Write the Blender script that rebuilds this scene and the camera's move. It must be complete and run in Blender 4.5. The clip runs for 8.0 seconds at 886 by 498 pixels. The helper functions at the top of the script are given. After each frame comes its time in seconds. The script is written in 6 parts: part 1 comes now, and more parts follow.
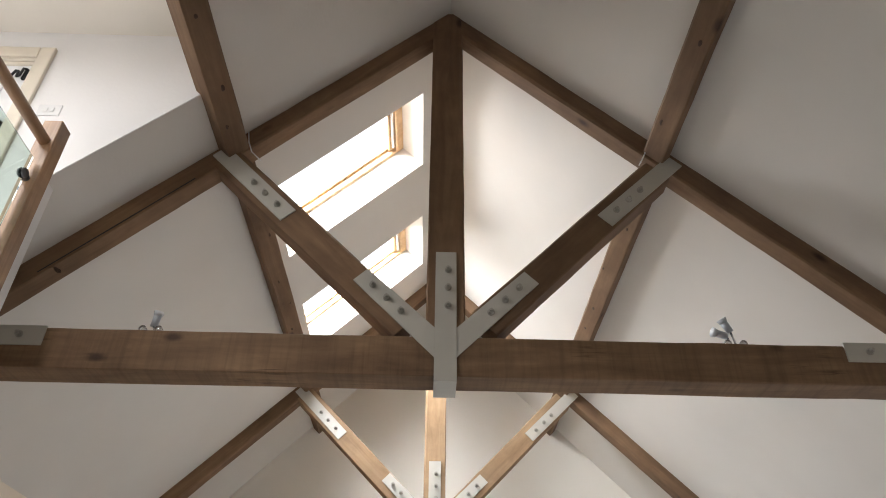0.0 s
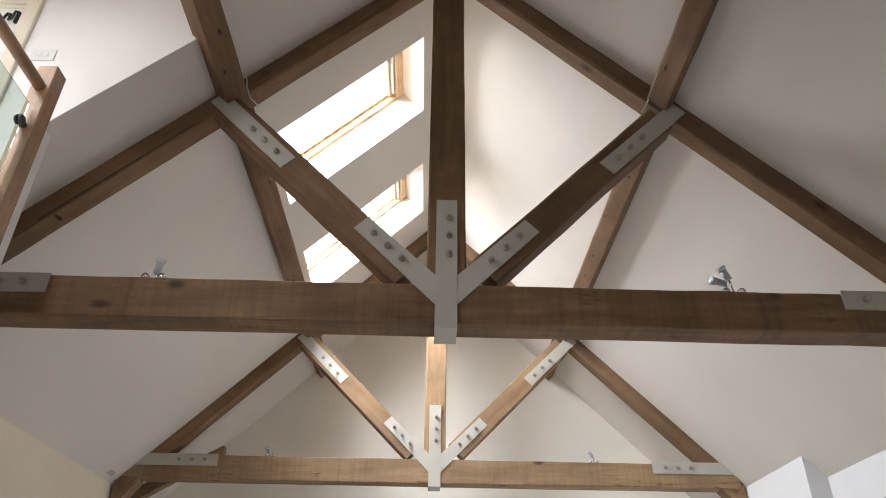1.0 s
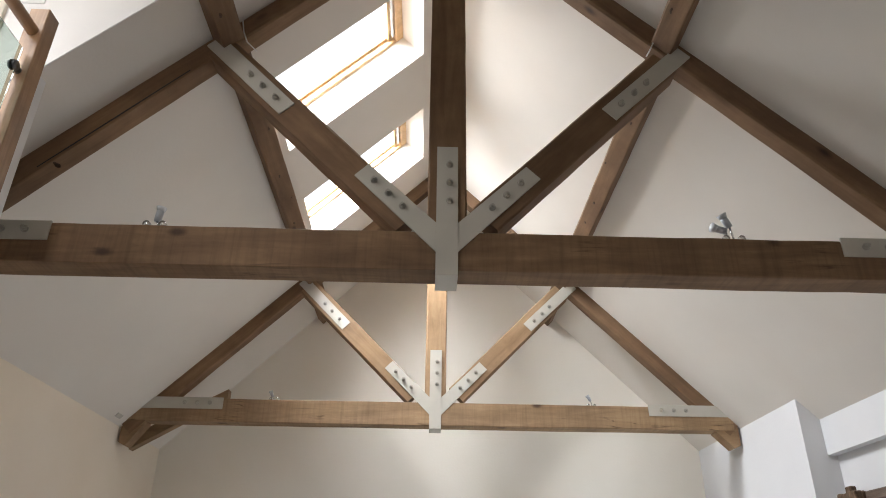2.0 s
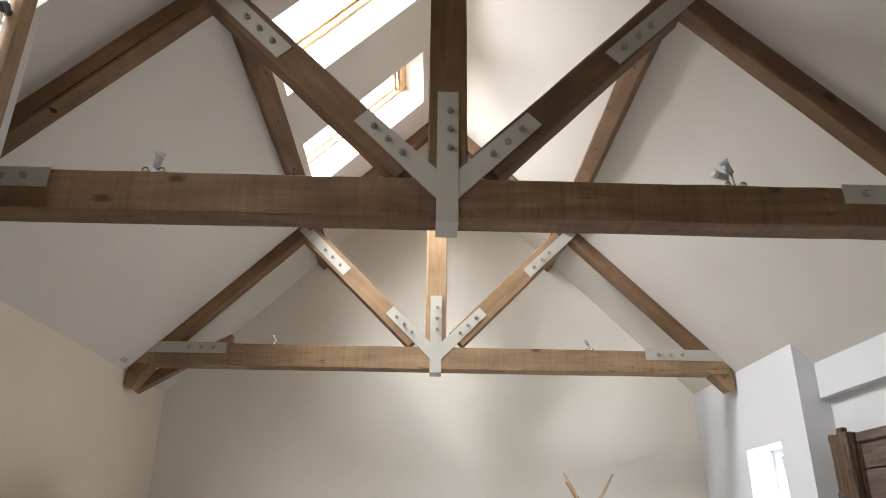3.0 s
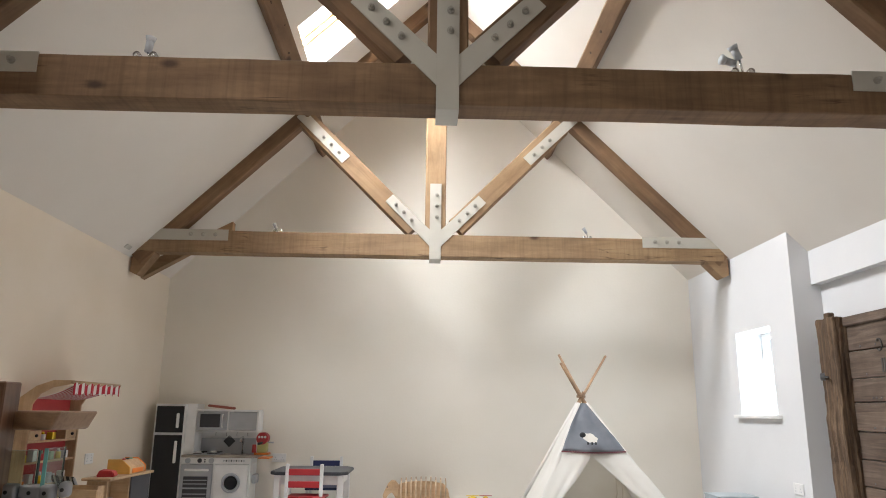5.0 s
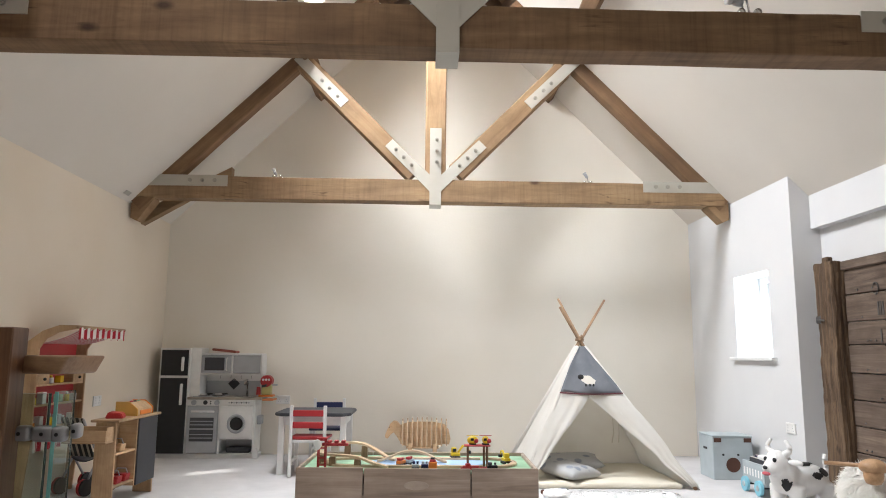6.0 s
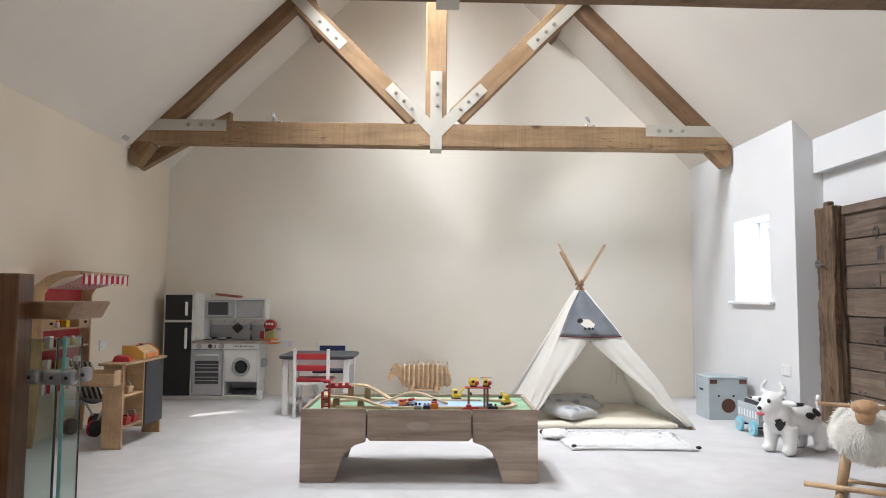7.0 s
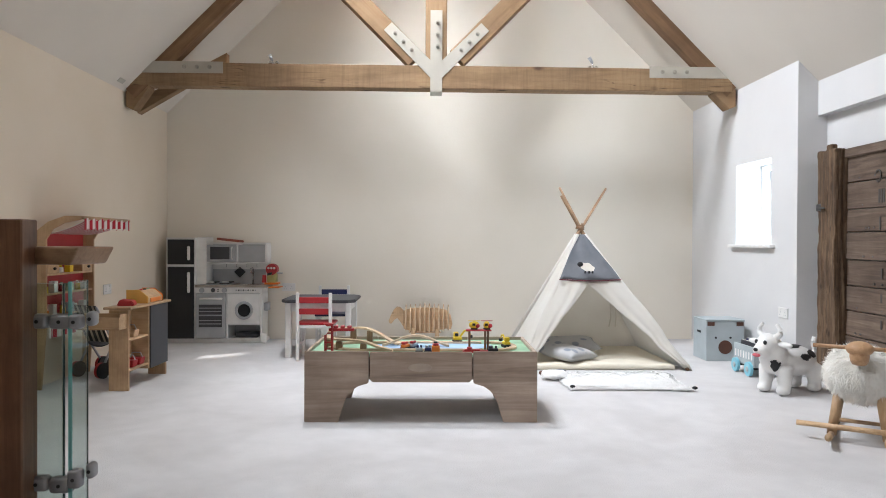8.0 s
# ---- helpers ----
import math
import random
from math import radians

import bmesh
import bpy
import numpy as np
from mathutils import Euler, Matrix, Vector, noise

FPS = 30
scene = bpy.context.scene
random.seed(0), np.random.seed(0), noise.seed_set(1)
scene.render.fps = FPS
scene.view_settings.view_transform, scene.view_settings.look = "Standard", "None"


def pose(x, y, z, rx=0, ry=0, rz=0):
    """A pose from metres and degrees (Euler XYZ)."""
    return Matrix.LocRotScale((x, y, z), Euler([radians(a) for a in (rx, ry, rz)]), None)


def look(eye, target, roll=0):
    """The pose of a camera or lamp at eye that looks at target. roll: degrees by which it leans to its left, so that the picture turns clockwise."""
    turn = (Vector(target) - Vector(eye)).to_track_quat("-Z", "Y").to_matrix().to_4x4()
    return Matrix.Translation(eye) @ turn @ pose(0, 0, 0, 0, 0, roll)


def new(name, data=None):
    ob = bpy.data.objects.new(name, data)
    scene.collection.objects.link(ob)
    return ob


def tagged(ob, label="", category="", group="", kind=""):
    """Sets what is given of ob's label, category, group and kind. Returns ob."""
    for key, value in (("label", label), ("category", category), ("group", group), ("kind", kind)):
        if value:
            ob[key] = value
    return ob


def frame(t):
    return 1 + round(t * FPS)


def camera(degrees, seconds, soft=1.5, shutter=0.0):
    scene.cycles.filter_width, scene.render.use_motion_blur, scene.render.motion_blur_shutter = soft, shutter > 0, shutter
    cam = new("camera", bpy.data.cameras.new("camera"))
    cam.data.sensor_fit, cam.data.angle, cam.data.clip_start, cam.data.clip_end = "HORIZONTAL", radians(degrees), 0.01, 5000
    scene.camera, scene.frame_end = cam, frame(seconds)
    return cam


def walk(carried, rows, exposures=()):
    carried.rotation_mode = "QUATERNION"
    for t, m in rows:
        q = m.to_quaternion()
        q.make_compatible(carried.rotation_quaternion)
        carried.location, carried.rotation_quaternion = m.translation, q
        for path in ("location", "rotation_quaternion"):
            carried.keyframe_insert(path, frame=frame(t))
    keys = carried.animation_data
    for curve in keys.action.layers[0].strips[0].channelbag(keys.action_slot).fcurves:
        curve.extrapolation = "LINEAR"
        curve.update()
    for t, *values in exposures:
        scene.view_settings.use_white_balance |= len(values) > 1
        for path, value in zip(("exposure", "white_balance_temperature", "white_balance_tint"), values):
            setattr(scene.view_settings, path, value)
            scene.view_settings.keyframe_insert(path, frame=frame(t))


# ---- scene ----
cam = camera(64.8, 8.0, soft=1.0)
PATH = [
    (0.0, pose(0.026, 0.045, 1.026, 125.58, -0.53, -1.55)),
    (0.5, pose(0.025, 0.042, 1.028, 123.41, -0.54, -1.58)),
    (1.0, pose(0.023, 0.039, 1.029, 121.22, -0.60, -1.57)),
    (1.5, pose(0.021, 0.036, 1.031, 118.98, -0.59, -1.56)),
    (3.0, pose(0.017, 0.028, 1.035, 112.37, -0.58, -1.55)),
    (3.5, pose(0.015, 0.025, 1.036, 109.95, -0.58, -1.58)),
    (4.0, pose(0.013, 0.022, 1.038, 107.68, -0.63, -1.63)),
    (4.5, pose(0.012, 0.020, 1.040, 105.40, -0.66, -1.65)),
    (6.0, pose(0.007, 0.011, 1.044, 98.60, -0.48, -1.64)),
    (6.5, pose(0.005, 0.008, 1.046, 96.33, -0.46, -1.62)),
    (7.0, pose(0.003, 0.006, 1.047, 94.07, -0.38, -1.59)),
    (7.5, pose(0.002, 0.003, 1.049, 91.79, -0.32, -1.57)),
    (8.0, pose(0.0, 0.0, 1.05, 89.46, -0.25, -1.55)),
]
EXPOSURES = [(0.0, -0.05, 6180, 8.5), (3.0, -0.13, 6300, 8.5), (4.5, 0.09, 6350, 8.5), (6.0, 0.26, 6300, 8.5), (8.0, 0.17, 6100, 8.5)]
walk(cam, PATH, EXPOSURES)

# ---- light ----
world = bpy.data.worlds.new("sky")
scene.world = world
world.use_nodes = True
wn = world.node_tree
sky = wn.nodes.new("ShaderNodeTexSky")
sky.sky_type = "NISHITA"
sky.sun_disc = False
sky.sun_elevation = radians(60)
sky.sun_rotation = radians(155)
wn.links.new(sky.outputs[0], wn.nodes["Background"].inputs[0])
wn.nodes["Background"].inputs[1].default_value = 0.15


def area(name, m, sx, sy, watts, colour=(1, 1, 1)):
    d = bpy.data.lights.new(name, "AREA")
    d.shape, d.size, d.size_y, d.energy, d.color = "RECTANGLE", sx, sy, watts, colour
    ob = new(name, d)
    ob.matrix_world = m
    return ob


sun = new("sun", bpy.data.lights.new("sun", "SUN"))
sun.data.energy, sun.data.angle, sun.data.color = 2.5, radians(0.6), (1.0, 0.95, 0.88)
sun.matrix_world = look((2.1, -4.5, 8.66), (0, 0, 0))

# room sizes
XL, XR, YB, YF = -2.76, 2.94, 7.58, -2.6
APX, APZ = 0.125, 5.31
APL, APR = 0.115, 0.135     # where each slope, run on, would meet the height 5.30
R2 = math.sqrt(2)
EAVE_L, EAVE_R = 5.30 - (APL - XL), 5.30 - (XR - APR)
Y1, Y2 = 3.117, 6.48
YG = 2.705         # wall of the gallery
SKY = [(3.715, 4.515), (5.235, 6.035)]   # the two roof windows, along y
SKU = (0.252, 1.678)                  # and down the slope

cool = (0.96, 0.97, 1.0)
for a, b in SKY:
    for k in (0.25, 0.75):
        u = (SKU[0] + (SKU[1] - SKU[0]) * k) / R2
        c = Vector((APX - u, (a + b) / 2, APZ - u)) + Vector((-1, 0, 1)).normalized() * 0.54
        area("skylight_daylight", look(c, c + Vector((0.08, 0.2 if a < 5 else 0.7, -1))), 0.5, b - a, 90 if a < 5 else 122, cool)
area("window_daylight", look((3.27, 6.176, 1.413), (0, 6.0, 1.0)), 0.72, 0.8, 24, (0.80, 0.915, 1.0))
# lamp added above the gallery, out of view, to brighten its wall
area("gallery_fill_light", look((-2.6, 0.7, 4.535), (-2.6, 0.71, 0)), 1.15, 0.95, 114, (1, 0.97, 0.955))
# weak lamp added behind the viewpoint to fill the fronts of things
area("front_fill_light", look((1.95, -2.55, 1.1), (0.9, 4, 1.0)), 0.85, 1.9, 3, (0.97, 0.98, 1.0))


# ---- materials ----
def nt(name):
    m = bpy.data.materials.new(name)
    m.use_nodes = True
    t = m.node_tree
    return m, t, t.nodes["Principled BSDF"]


def node(t, kind, **kw):
    n = t.nodes.new(kind)
    for k, v in kw.items():
        n.inputs[k].default_value = v
    return n


def ramp(t, fac, stops):
    r = t.nodes.new("ShaderNodeValToRGB")
    el = r.color_ramp.elements
    while len(el) < len(stops):
        el.new(0.5)
    for e, (p, c) in zip(el, stops):
        e.position, e.color = p, (*c, 1)
    t.links.new(fac, r.inputs[0])
    return r.outputs[0]


def bump(t, p, height, strength, distance=0.01):
    b = node(t, "ShaderNodeBump", Strength=strength, Distance=distance)
    t.links.new(height, b.inputs["Height"])
    t.links.new(b.outputs[0], p.inputs["Normal"])


def surface(name, c1, c2, rough=0.6, scale=6.0, grain=90.0, rel=0.15, metal=0.0, dist=0.004, swell=0.0):
    """A plain surface with faint blotches and fine grain."""
    m, t, p = nt(name)
    co = t.nodes.new("ShaderNodeTexCoord")
    n1 = node(t, "ShaderNodeTexNoise", Scale=scale, Detail=5.0)
    n2 = node(t, "ShaderNodeTexNoise", Scale=grain, Detail=3.0)
    for n in (n1, n2):
        t.links.new(co.outputs["Object"], n.inputs["Vector"])
    t.links.new(ramp(t, n1.outputs["Fac"], [(0.35, c1), (0.65, c2)]), p.inputs["Base Color"])
    p.inputs["Roughness"].default_value, p.inputs["Metallic"].default_value = rough, metal
    bump(t, p, n2.outputs["Fac"], rel, dist)
    if swell:
        n3 = node(t, "ShaderNodeTexNoise", Scale=1.1, Detail=2.0)
        t.links.new(co.outputs["Object"], n3.inputs["Vector"])
        b3 = node(t, "ShaderNodeBump", Strength=swell, Distance=0.08)
        t.links.new(n3.outputs["Fac"], b3.inputs["Height"])
        t.links.new(b3.outputs[0], p.inputs["Normal"].links[0].from_node.inputs["Normal"])
    return m


def timber(name, dark, mid, light, ax=0, rough=0.75, size=1.0, knots=True, saw=0.0, rel=0.35, fine=16.0):
    """Wood with its grain along the local axis ax."""
    m, t, p = nt(name)
    co = t.nodes.new("ShaderNodeTexCoord")
    info = t.nodes.new("ShaderNodeObjectInfo")
    add = t.nodes.new("ShaderNodeVectorMath")
    sc = t.nodes.new("ShaderNodeVectorMath")
    sc.operation = "SCALE"
    one = node(t, "ShaderNodeCombineXYZ", X=1.0, Y=0.7, Z=1.3)
    rnd = t.nodes.new("ShaderNodeMath")
    rnd.operation = "MULTIPLY"
    rnd.inputs[1].default_value = 37.0
    t.links.new(info.outputs["Random"], rnd.inputs[0])
    t.links.new(one.outputs[0], sc.inputs[0])
    t.links.new(rnd.outputs[0], sc.inputs["Scale"])
    t.links.new(co.outputs["Object"], add.inputs[0])
    t.links.new(sc.outputs[0], add.inputs[1])
    mp = t.nodes.new("ShaderNodeMapping")
    s = [fine / size] * 3
    s[ax] = 0.9 / size
    mp.inputs["Scale"].default_value = s
    t.links.new(add.outputs[0], mp.inputs["Vector"])
    n1 = node(t, "ShaderNodeTexNoise", Scale=1.6, Detail=8.0, Roughness=0.65, Distortion=0.6)
    t.links.new(mp.outputs[0], n1.inputs["Vector"])
    base = ramp(t, n1.outputs["Fac"], [(0.25, dark), (0.5, mid), (0.78, light)])
    n2 = node(t, "ShaderNodeTexNoise", Scale=2.2 / size, Detail=6.0, Roughness=0.6)
    t.links.new(add.outputs[0], n2.inputs["Vector"])
    mix = t.nodes.new("ShaderNodeMix")
    mix.data_type, mix.blend_type = "RGBA", "MULTIPLY"
    mix.inputs["Factor"].default_value = 0.75
    t.links.new(base, mix.inputs["A"])
    t.links.new(ramp(t, n2.outputs["Fac"], [(0.3, (0.52, 0.46, 0.42)), (0.68, (1.15, 1.12, 1.08))]), mix.inputs["B"])
    col, height = mix.outputs["Result"], n1.outputs["Fac"]
    if knots:
        v = node(t, "ShaderNodeTexVoronoi", Scale=2.6 / size)
        mk = t.nodes.new("ShaderNodeMapping")
        k = [1.6] * 3
        k[ax] = 0.8
        mk.inputs["Scale"].default_value = k
        t.links.new(add.outputs[0], mk.inputs["Vector"])
        t.links.new(mk.outputs[0], v.inputs["Vector"])
        m2 = t.nodes.new("ShaderNodeMix")
        m2.data_type, m2.blend_type = "RGBA", "MULTIPLY"
        m2.inputs["Factor"].default_value = 1.0
        t.links.new(col, m2.inputs["A"])
        t.links.new(ramp(t, v.outputs["Distance"], [(0.05, (0.3, 0.24, 0.2)), (0.13, (1, 1, 1))]), m2.inputs["B"])
        col = m2.outputs["Result"]
    if saw:
        w = node(t, "ShaderNodeTexNoise", Scale=1.0, Detail=4.0, Roughness=0.7)
        ms_ = t.nodes.new("ShaderNodeMapping")
        k = [1.3] * 3
        k[ax] = 30.0
        ms_.inputs["Scale"].default_value = k
        t.links.new(add.outputs[0], ms_.inputs["Vector"])
        t.links.new(ms_.outputs[0], w.inputs["Vector"])
        m3 = t.nodes.new("ShaderNodeMix")
        m3.data_type, m3.blend_type = "RGBA", "MULTIPLY"
        m3.inputs["Factor"].default_value = saw
        t.links.new(col, m3.inputs["A"])
        t.links.new(ramp(t, w.outputs["Fac"], [(0.33, (0.5, 0.47, 0.43)), (0.52, (1.0, 1.0, 1.0)), (0.7, (1.12, 1.1, 1.06))]), m3.inputs["B"])
        col = m3.outputs["Result"]
        # drying cracks along the grain
        cr_ = node(t, "ShaderNodeTexNoise", Scale=1.0, Detail=3.0, Distortion=0.3)
        mc_ = t.nodes.new("ShaderNodeMapping")
        k = [13.0] * 3
        k[ax] = 0.75
        mc_.inputs["Scale"].default_value = k
        t.links.new(add.outputs[0], mc_.inputs["Vector"])
        t.links.new(mc_.outputs[0], cr_.inputs["Vector"])
        m5 = t.nodes.new("ShaderNodeMix")
        m5.data_type, m5.blend_type = "RGBA", "MULTIPLY"
        t.links.new(ramp(t, n2.outputs["Fac"], [(0.50, (0, 0, 0)), (0.58, (0.8, 0.8, 0.8))]), m5.inputs["Factor"])
        t.links.new(col, m5.inputs["A"])
        t.links.new(ramp(t, cr_.outputs["Fac"], [(0.478, (1, 1, 1)), (0.488, (0.3, 0.25, 0.2)), (0.494, (0.3, 0.25, 0.2)), (0.504, (1, 1, 1))]), m5.inputs["B"])
        col = m5.outputs["Result"]
    m4 = t.nodes.new("ShaderNodeMix")
    m4.data_type, m4.blend_type = "RGBA", "MULTIPLY"
    m4.inputs["Factor"].default_value = 1.0
    t.links.new(col, m4.inputs["A"])
    t.links.new(ramp(t, info.outputs["Random"], [(0.0, (0.80, 0.78, 0.76)), (1.0, (1.14, 1.14, 1.14))]), m4.inputs["B"])
    t.links.new(m4.outputs["Result"], p.inputs["Base Color"])
    p.inputs["Roughness"].default_value = rough
    bump(t, p, height, rel, 0.006)
    return m


def plain(name, c, rough=0.5, metal=0.0):
    return surface(name, tuple(x * 0.94 for x in c), tuple(min(1, x * 1.04) for x in c), rough, 8.0, 140.0, 0.08, metal, 0.002)


PLASTER = surface("cream_plaster", (0.785, 0.685, 0.555), (0.815, 0.72, 0.60), 0.85, 1.3, 45.0, 0.14, 0.0, 0.006, 0.35)
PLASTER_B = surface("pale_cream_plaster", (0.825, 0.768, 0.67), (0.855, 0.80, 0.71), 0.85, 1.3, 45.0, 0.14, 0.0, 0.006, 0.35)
# slopes darker than the gable plaster; their lower brightness is put into colour
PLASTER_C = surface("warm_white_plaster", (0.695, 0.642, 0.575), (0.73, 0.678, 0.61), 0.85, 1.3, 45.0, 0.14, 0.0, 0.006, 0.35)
# paler copy of the white plaster; the gallery's brightness is put into its colour
PLASTER_LIT = surface("lit_white_plaster", (0.82, 0.80, 0.775), (0.85, 0.83, 0.805), 0.85, 1.3, 45.0, 0.14, 0.0, 0.006, 0.35)
PLASTER_W = surface("white_plaster", (0.68, 0.675, 0.675), (0.715, 0.71, 0.71), 0.85, 1.3, 45.0, 0.14, 0.0, 0.006, 0.35)
GLOSSWHITE = plain("white_paint", (0.8, 0.79, 0.77), 0.35)
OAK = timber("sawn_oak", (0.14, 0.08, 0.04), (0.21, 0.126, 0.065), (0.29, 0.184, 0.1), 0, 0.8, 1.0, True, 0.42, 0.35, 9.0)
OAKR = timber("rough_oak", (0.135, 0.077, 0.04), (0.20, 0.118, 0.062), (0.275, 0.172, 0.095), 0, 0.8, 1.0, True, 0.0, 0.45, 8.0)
# paler, yellower oak copies: stronger light on the far truss is in the colour
LITOAK = timber("sawn_oak_lit", (0.235, 0.15, 0.078), (0.32, 0.212, 0.117), (0.41, 0.285, 0.168), 0, 0.8, 1.0, True, 0.35, 0.3, 9.0)
LITOAKR = timber("rough_oak_lit", (0.24, 0.148, 0.076), (0.335, 0.218, 0.118), (0.43, 0.295, 0.172), 0, 0.8, 1.0, True, 0.0, 0.4, 7.0)
STEEL = surface("putty_painted_steel", (0.46, 0.43, 0.37), (0.50, 0.47, 0.405), 0.5, 5.0, 120.0, 0.06)
PINE = timber("lacquered_pine", (0.55, 0.35, 0.17), (0.66, 0.45, 0.24), (0.74, 0.53, 0.31), 0, 0.4, 0.5, False, 0, 0.1)
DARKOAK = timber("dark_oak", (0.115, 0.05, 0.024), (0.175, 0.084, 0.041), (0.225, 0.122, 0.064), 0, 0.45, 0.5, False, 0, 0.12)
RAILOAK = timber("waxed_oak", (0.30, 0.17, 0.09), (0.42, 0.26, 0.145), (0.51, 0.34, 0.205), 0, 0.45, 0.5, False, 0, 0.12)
CHROME = plain("chrome", (0.75, 0.75, 0.75), 0.18, 1.0)
# same paint as the plates, darkened: the shading on the bolts is in it
NUT = plain("shaded_steel_nut", (0.36, 0.335, 0.285), 0.4, 0.15)
ZINC = plain("satin_zinc", (0.33, 0.33, 0.34), 0.42, 0.6)
GUN = plain("satin_gunmetal", (0.16, 0.16, 0.165), 0.38, 0.8)
DARK = plain("black_paint", (0.014, 0.014, 0.015), 0.55)
PLY = timber("birch_ply", (0.50, 0.33, 0.18), (0.60, 0.42, 0.25), (0.68, 0.50, 0.32), 0, 0.5, 0.5, False, 0, 0.1)
PLYEDGE = timber("pale_ply_edge", (0.62, 0.47, 0.30), (0.72, 0.57, 0.39), (0.80, 0.66, 0.48), 2, 0.5, 0.3, False, 0, 0.1)
PLYZ = timber("birch_ply_upright", (0.50, 0.33, 0.18), (0.60, 0.42, 0.25), (0.68, 0.50, 0.32), 2, 0.5, 0.5, False, 0, 0.1)
GREYWOOD = timber("grey_brown_laminate", (0.22, 0.165, 0.132), (0.42, 0.335, 0.272), (0.62, 0.52, 0.44), 0, 0.5, 1.2, False, 0, 0.05)
OLDWOOD = timber("weathered_plank", (0.07, 0.049, 0.037), (0.15, 0.11, 0.084), (0.255, 0.197, 0.153), 1, 0.9, 0.7, True, 0.0, 0.7)
OLDPOST = timber("worn_post_wood", (0.035, 0.022, 0.014), (0.13, 0.083, 0.049), (0.29, 0.2, 0.122), 2, 0.9, 0.6, True, 0, 1.0, 20.0)
RED = plain("red_paint", (0.42, 0.025, 0.03), 0.45)
BLUE = plain("navy_paint", (0.015, 0.022, 0.085), 0.45)
YELLOW = plain("yellow_plastic", (0.75, 0.52, 0.02), 0.4)
ORANGE = plain("orange_paint", (0.75, 0.22, 0.03), 0.45)
SLATE = plain("slate_grey_paint", (0.05, 0.051, 0.058), 0.55)
CANVAS = surface("cream_canvas", (0.74, 0.70, 0.63), (0.80, 0.77, 0.70), 0.95, 3.0, 260.0, 0.3, 0.0, 0.003)
GREYCLOTH = surface("blue_grey_cloth", (0.145, 0.155, 0.175), (0.195, 0.205, 0.225), 0.95, 6.0, 300.0, 0.3, 0.0, 0.003)
SILVER = plain("silver_paint", (0.46, 0.475, 0.50), 0.4, 0.3)
PALEBLUE = plain("pale_blue_grey_paint", (0.425, 0.475, 0.495), 0.6)
SKYBLUE = plain("sky_blue_paint", (0.24, 0.55, 0.66), 0.4)
VINYL = plain("white_vinyl", (0.80, 0.79, 0.77), 0.32)
BROWN = plain("brown_felt", (0.10, 0.045, 0.03), 0.9)
GREEN = surface("green_play_board", (0.22, 0.38, 0.235), (0.34, 0.52, 0.36), 0.6, 7.0, 80.0, 0.1)
LAKE = plain("light_blue_play_board", (0.36, 0.52, 0.72), 0.6)
TRACKWOOD = timber("beech_track", (0.60, 0.44, 0.29), (0.70, 0.54, 0.38), (0.78, 0.63, 0.47), 0, 0.5, 0.3, False, 0, 0.05)

m, t, p = nt("carpet")
co = t.nodes.new("ShaderNodeTexCoord")
n1 = node(t, "ShaderNodeTexNoise", Scale=1.1, Detail=4.0, Distortion=0.8)
n2 = node(t, "ShaderNodeTexNoise", Scale=170.0, Detail=3.0)
n3 = node(t, "ShaderNodeTexNoise", Scale=7.0, Detail=5.0)
for n in (n1, n2, n3):
    t.links.new(co.outputs["Object"], n.inputs["Vector"])
mx = t.nodes.new("ShaderNodeMix")
mx.data_type, mx.blend_type = "RGBA", "MULTIPLY"
mx.inputs["Factor"].default_value = 0.6
t.links.new(ramp(t, n1.outputs["Fac"], [(0.40, (0.578, 0.562, 0.56)), (0.62, (0.655, 0.64, 0.64))]), mx.inputs["A"])
t.links.new(ramp(t, n3.outputs["Fac"], [(0.3, (0.90, 0.90, 0.90)), (0.7, (1.03, 1.03, 1.03))]), mx.inputs["B"])
t.links.new(mx.outputs["Result"], p.inputs["Base Color"])
p.inputs["Roughness"].default_value = 1.0
bump(t, p, n2.outputs["Fac"], 0.6, 0.006)
CARPET = m

m, t, p = nt("tent_canvas")
co = t.nodes.new("ShaderNodeTexCoord")
n1 = node(t, "ShaderNodeTexNoise", Scale=3.0, Detail=5.0)
n2 = node(t, "ShaderNodeTexNoise", Scale=260.0, Detail=3.0)
for n in (n1, n2):
    t.links.new(co.outputs["Object"], n.inputs["Vector"])
cc = ramp(t, n1.outputs["Fac"], [(0.35, (0.85, 0.82, 0.765)), (0.65, (0.91, 0.885, 0.84))])
t.links.new(cc, p.inputs["Base Color"])
p.inputs["Roughness"].default_value = 0.95
bump(t, p, n2.outputs["Fac"], 0.3, 0.003)
tl = t.nodes.new("ShaderNodeBsdfTranslucent")
t.links.new(cc, tl.inputs[0])
ms_ = node(t, "ShaderNodeMixShader", Fac=0.42)
t.links.new(p.outputs[0], ms_.inputs[1])
t.links.new(tl.outputs[0], ms_.inputs[2])
t.links.new(ms_.outputs[0], t.nodes["Material Output"].inputs[0])
TENT = m

m, t, p = nt("pane_glass")
p.inputs["Base Color"].default_value = (0.60, 0.70, 0.655, 1)
p.inputs["Roughness"].default_value, p.inputs["IOR"].default_value = 0.01, 1.3
p.inputs["Transmission Weight"].default_value = 1.0
GLASS = m
m, t, p = nt("clear_window_glass")
tr_ = t.nodes.new("ShaderNodeBsdfTransparent")
gl_ = node(t, "ShaderNodeBsdfGlossy", Roughness=0.02)
ms_ = node(t, "ShaderNodeMixShader", Fac=0.04)
t.links.new(tr_.outputs[0], ms_.inputs[1])
t.links.new(gl_.outputs[0], ms_.inputs[2])
t.links.new(ms_.outputs[0], t.nodes["Material Output"].inputs[0])
WINGLASS = m
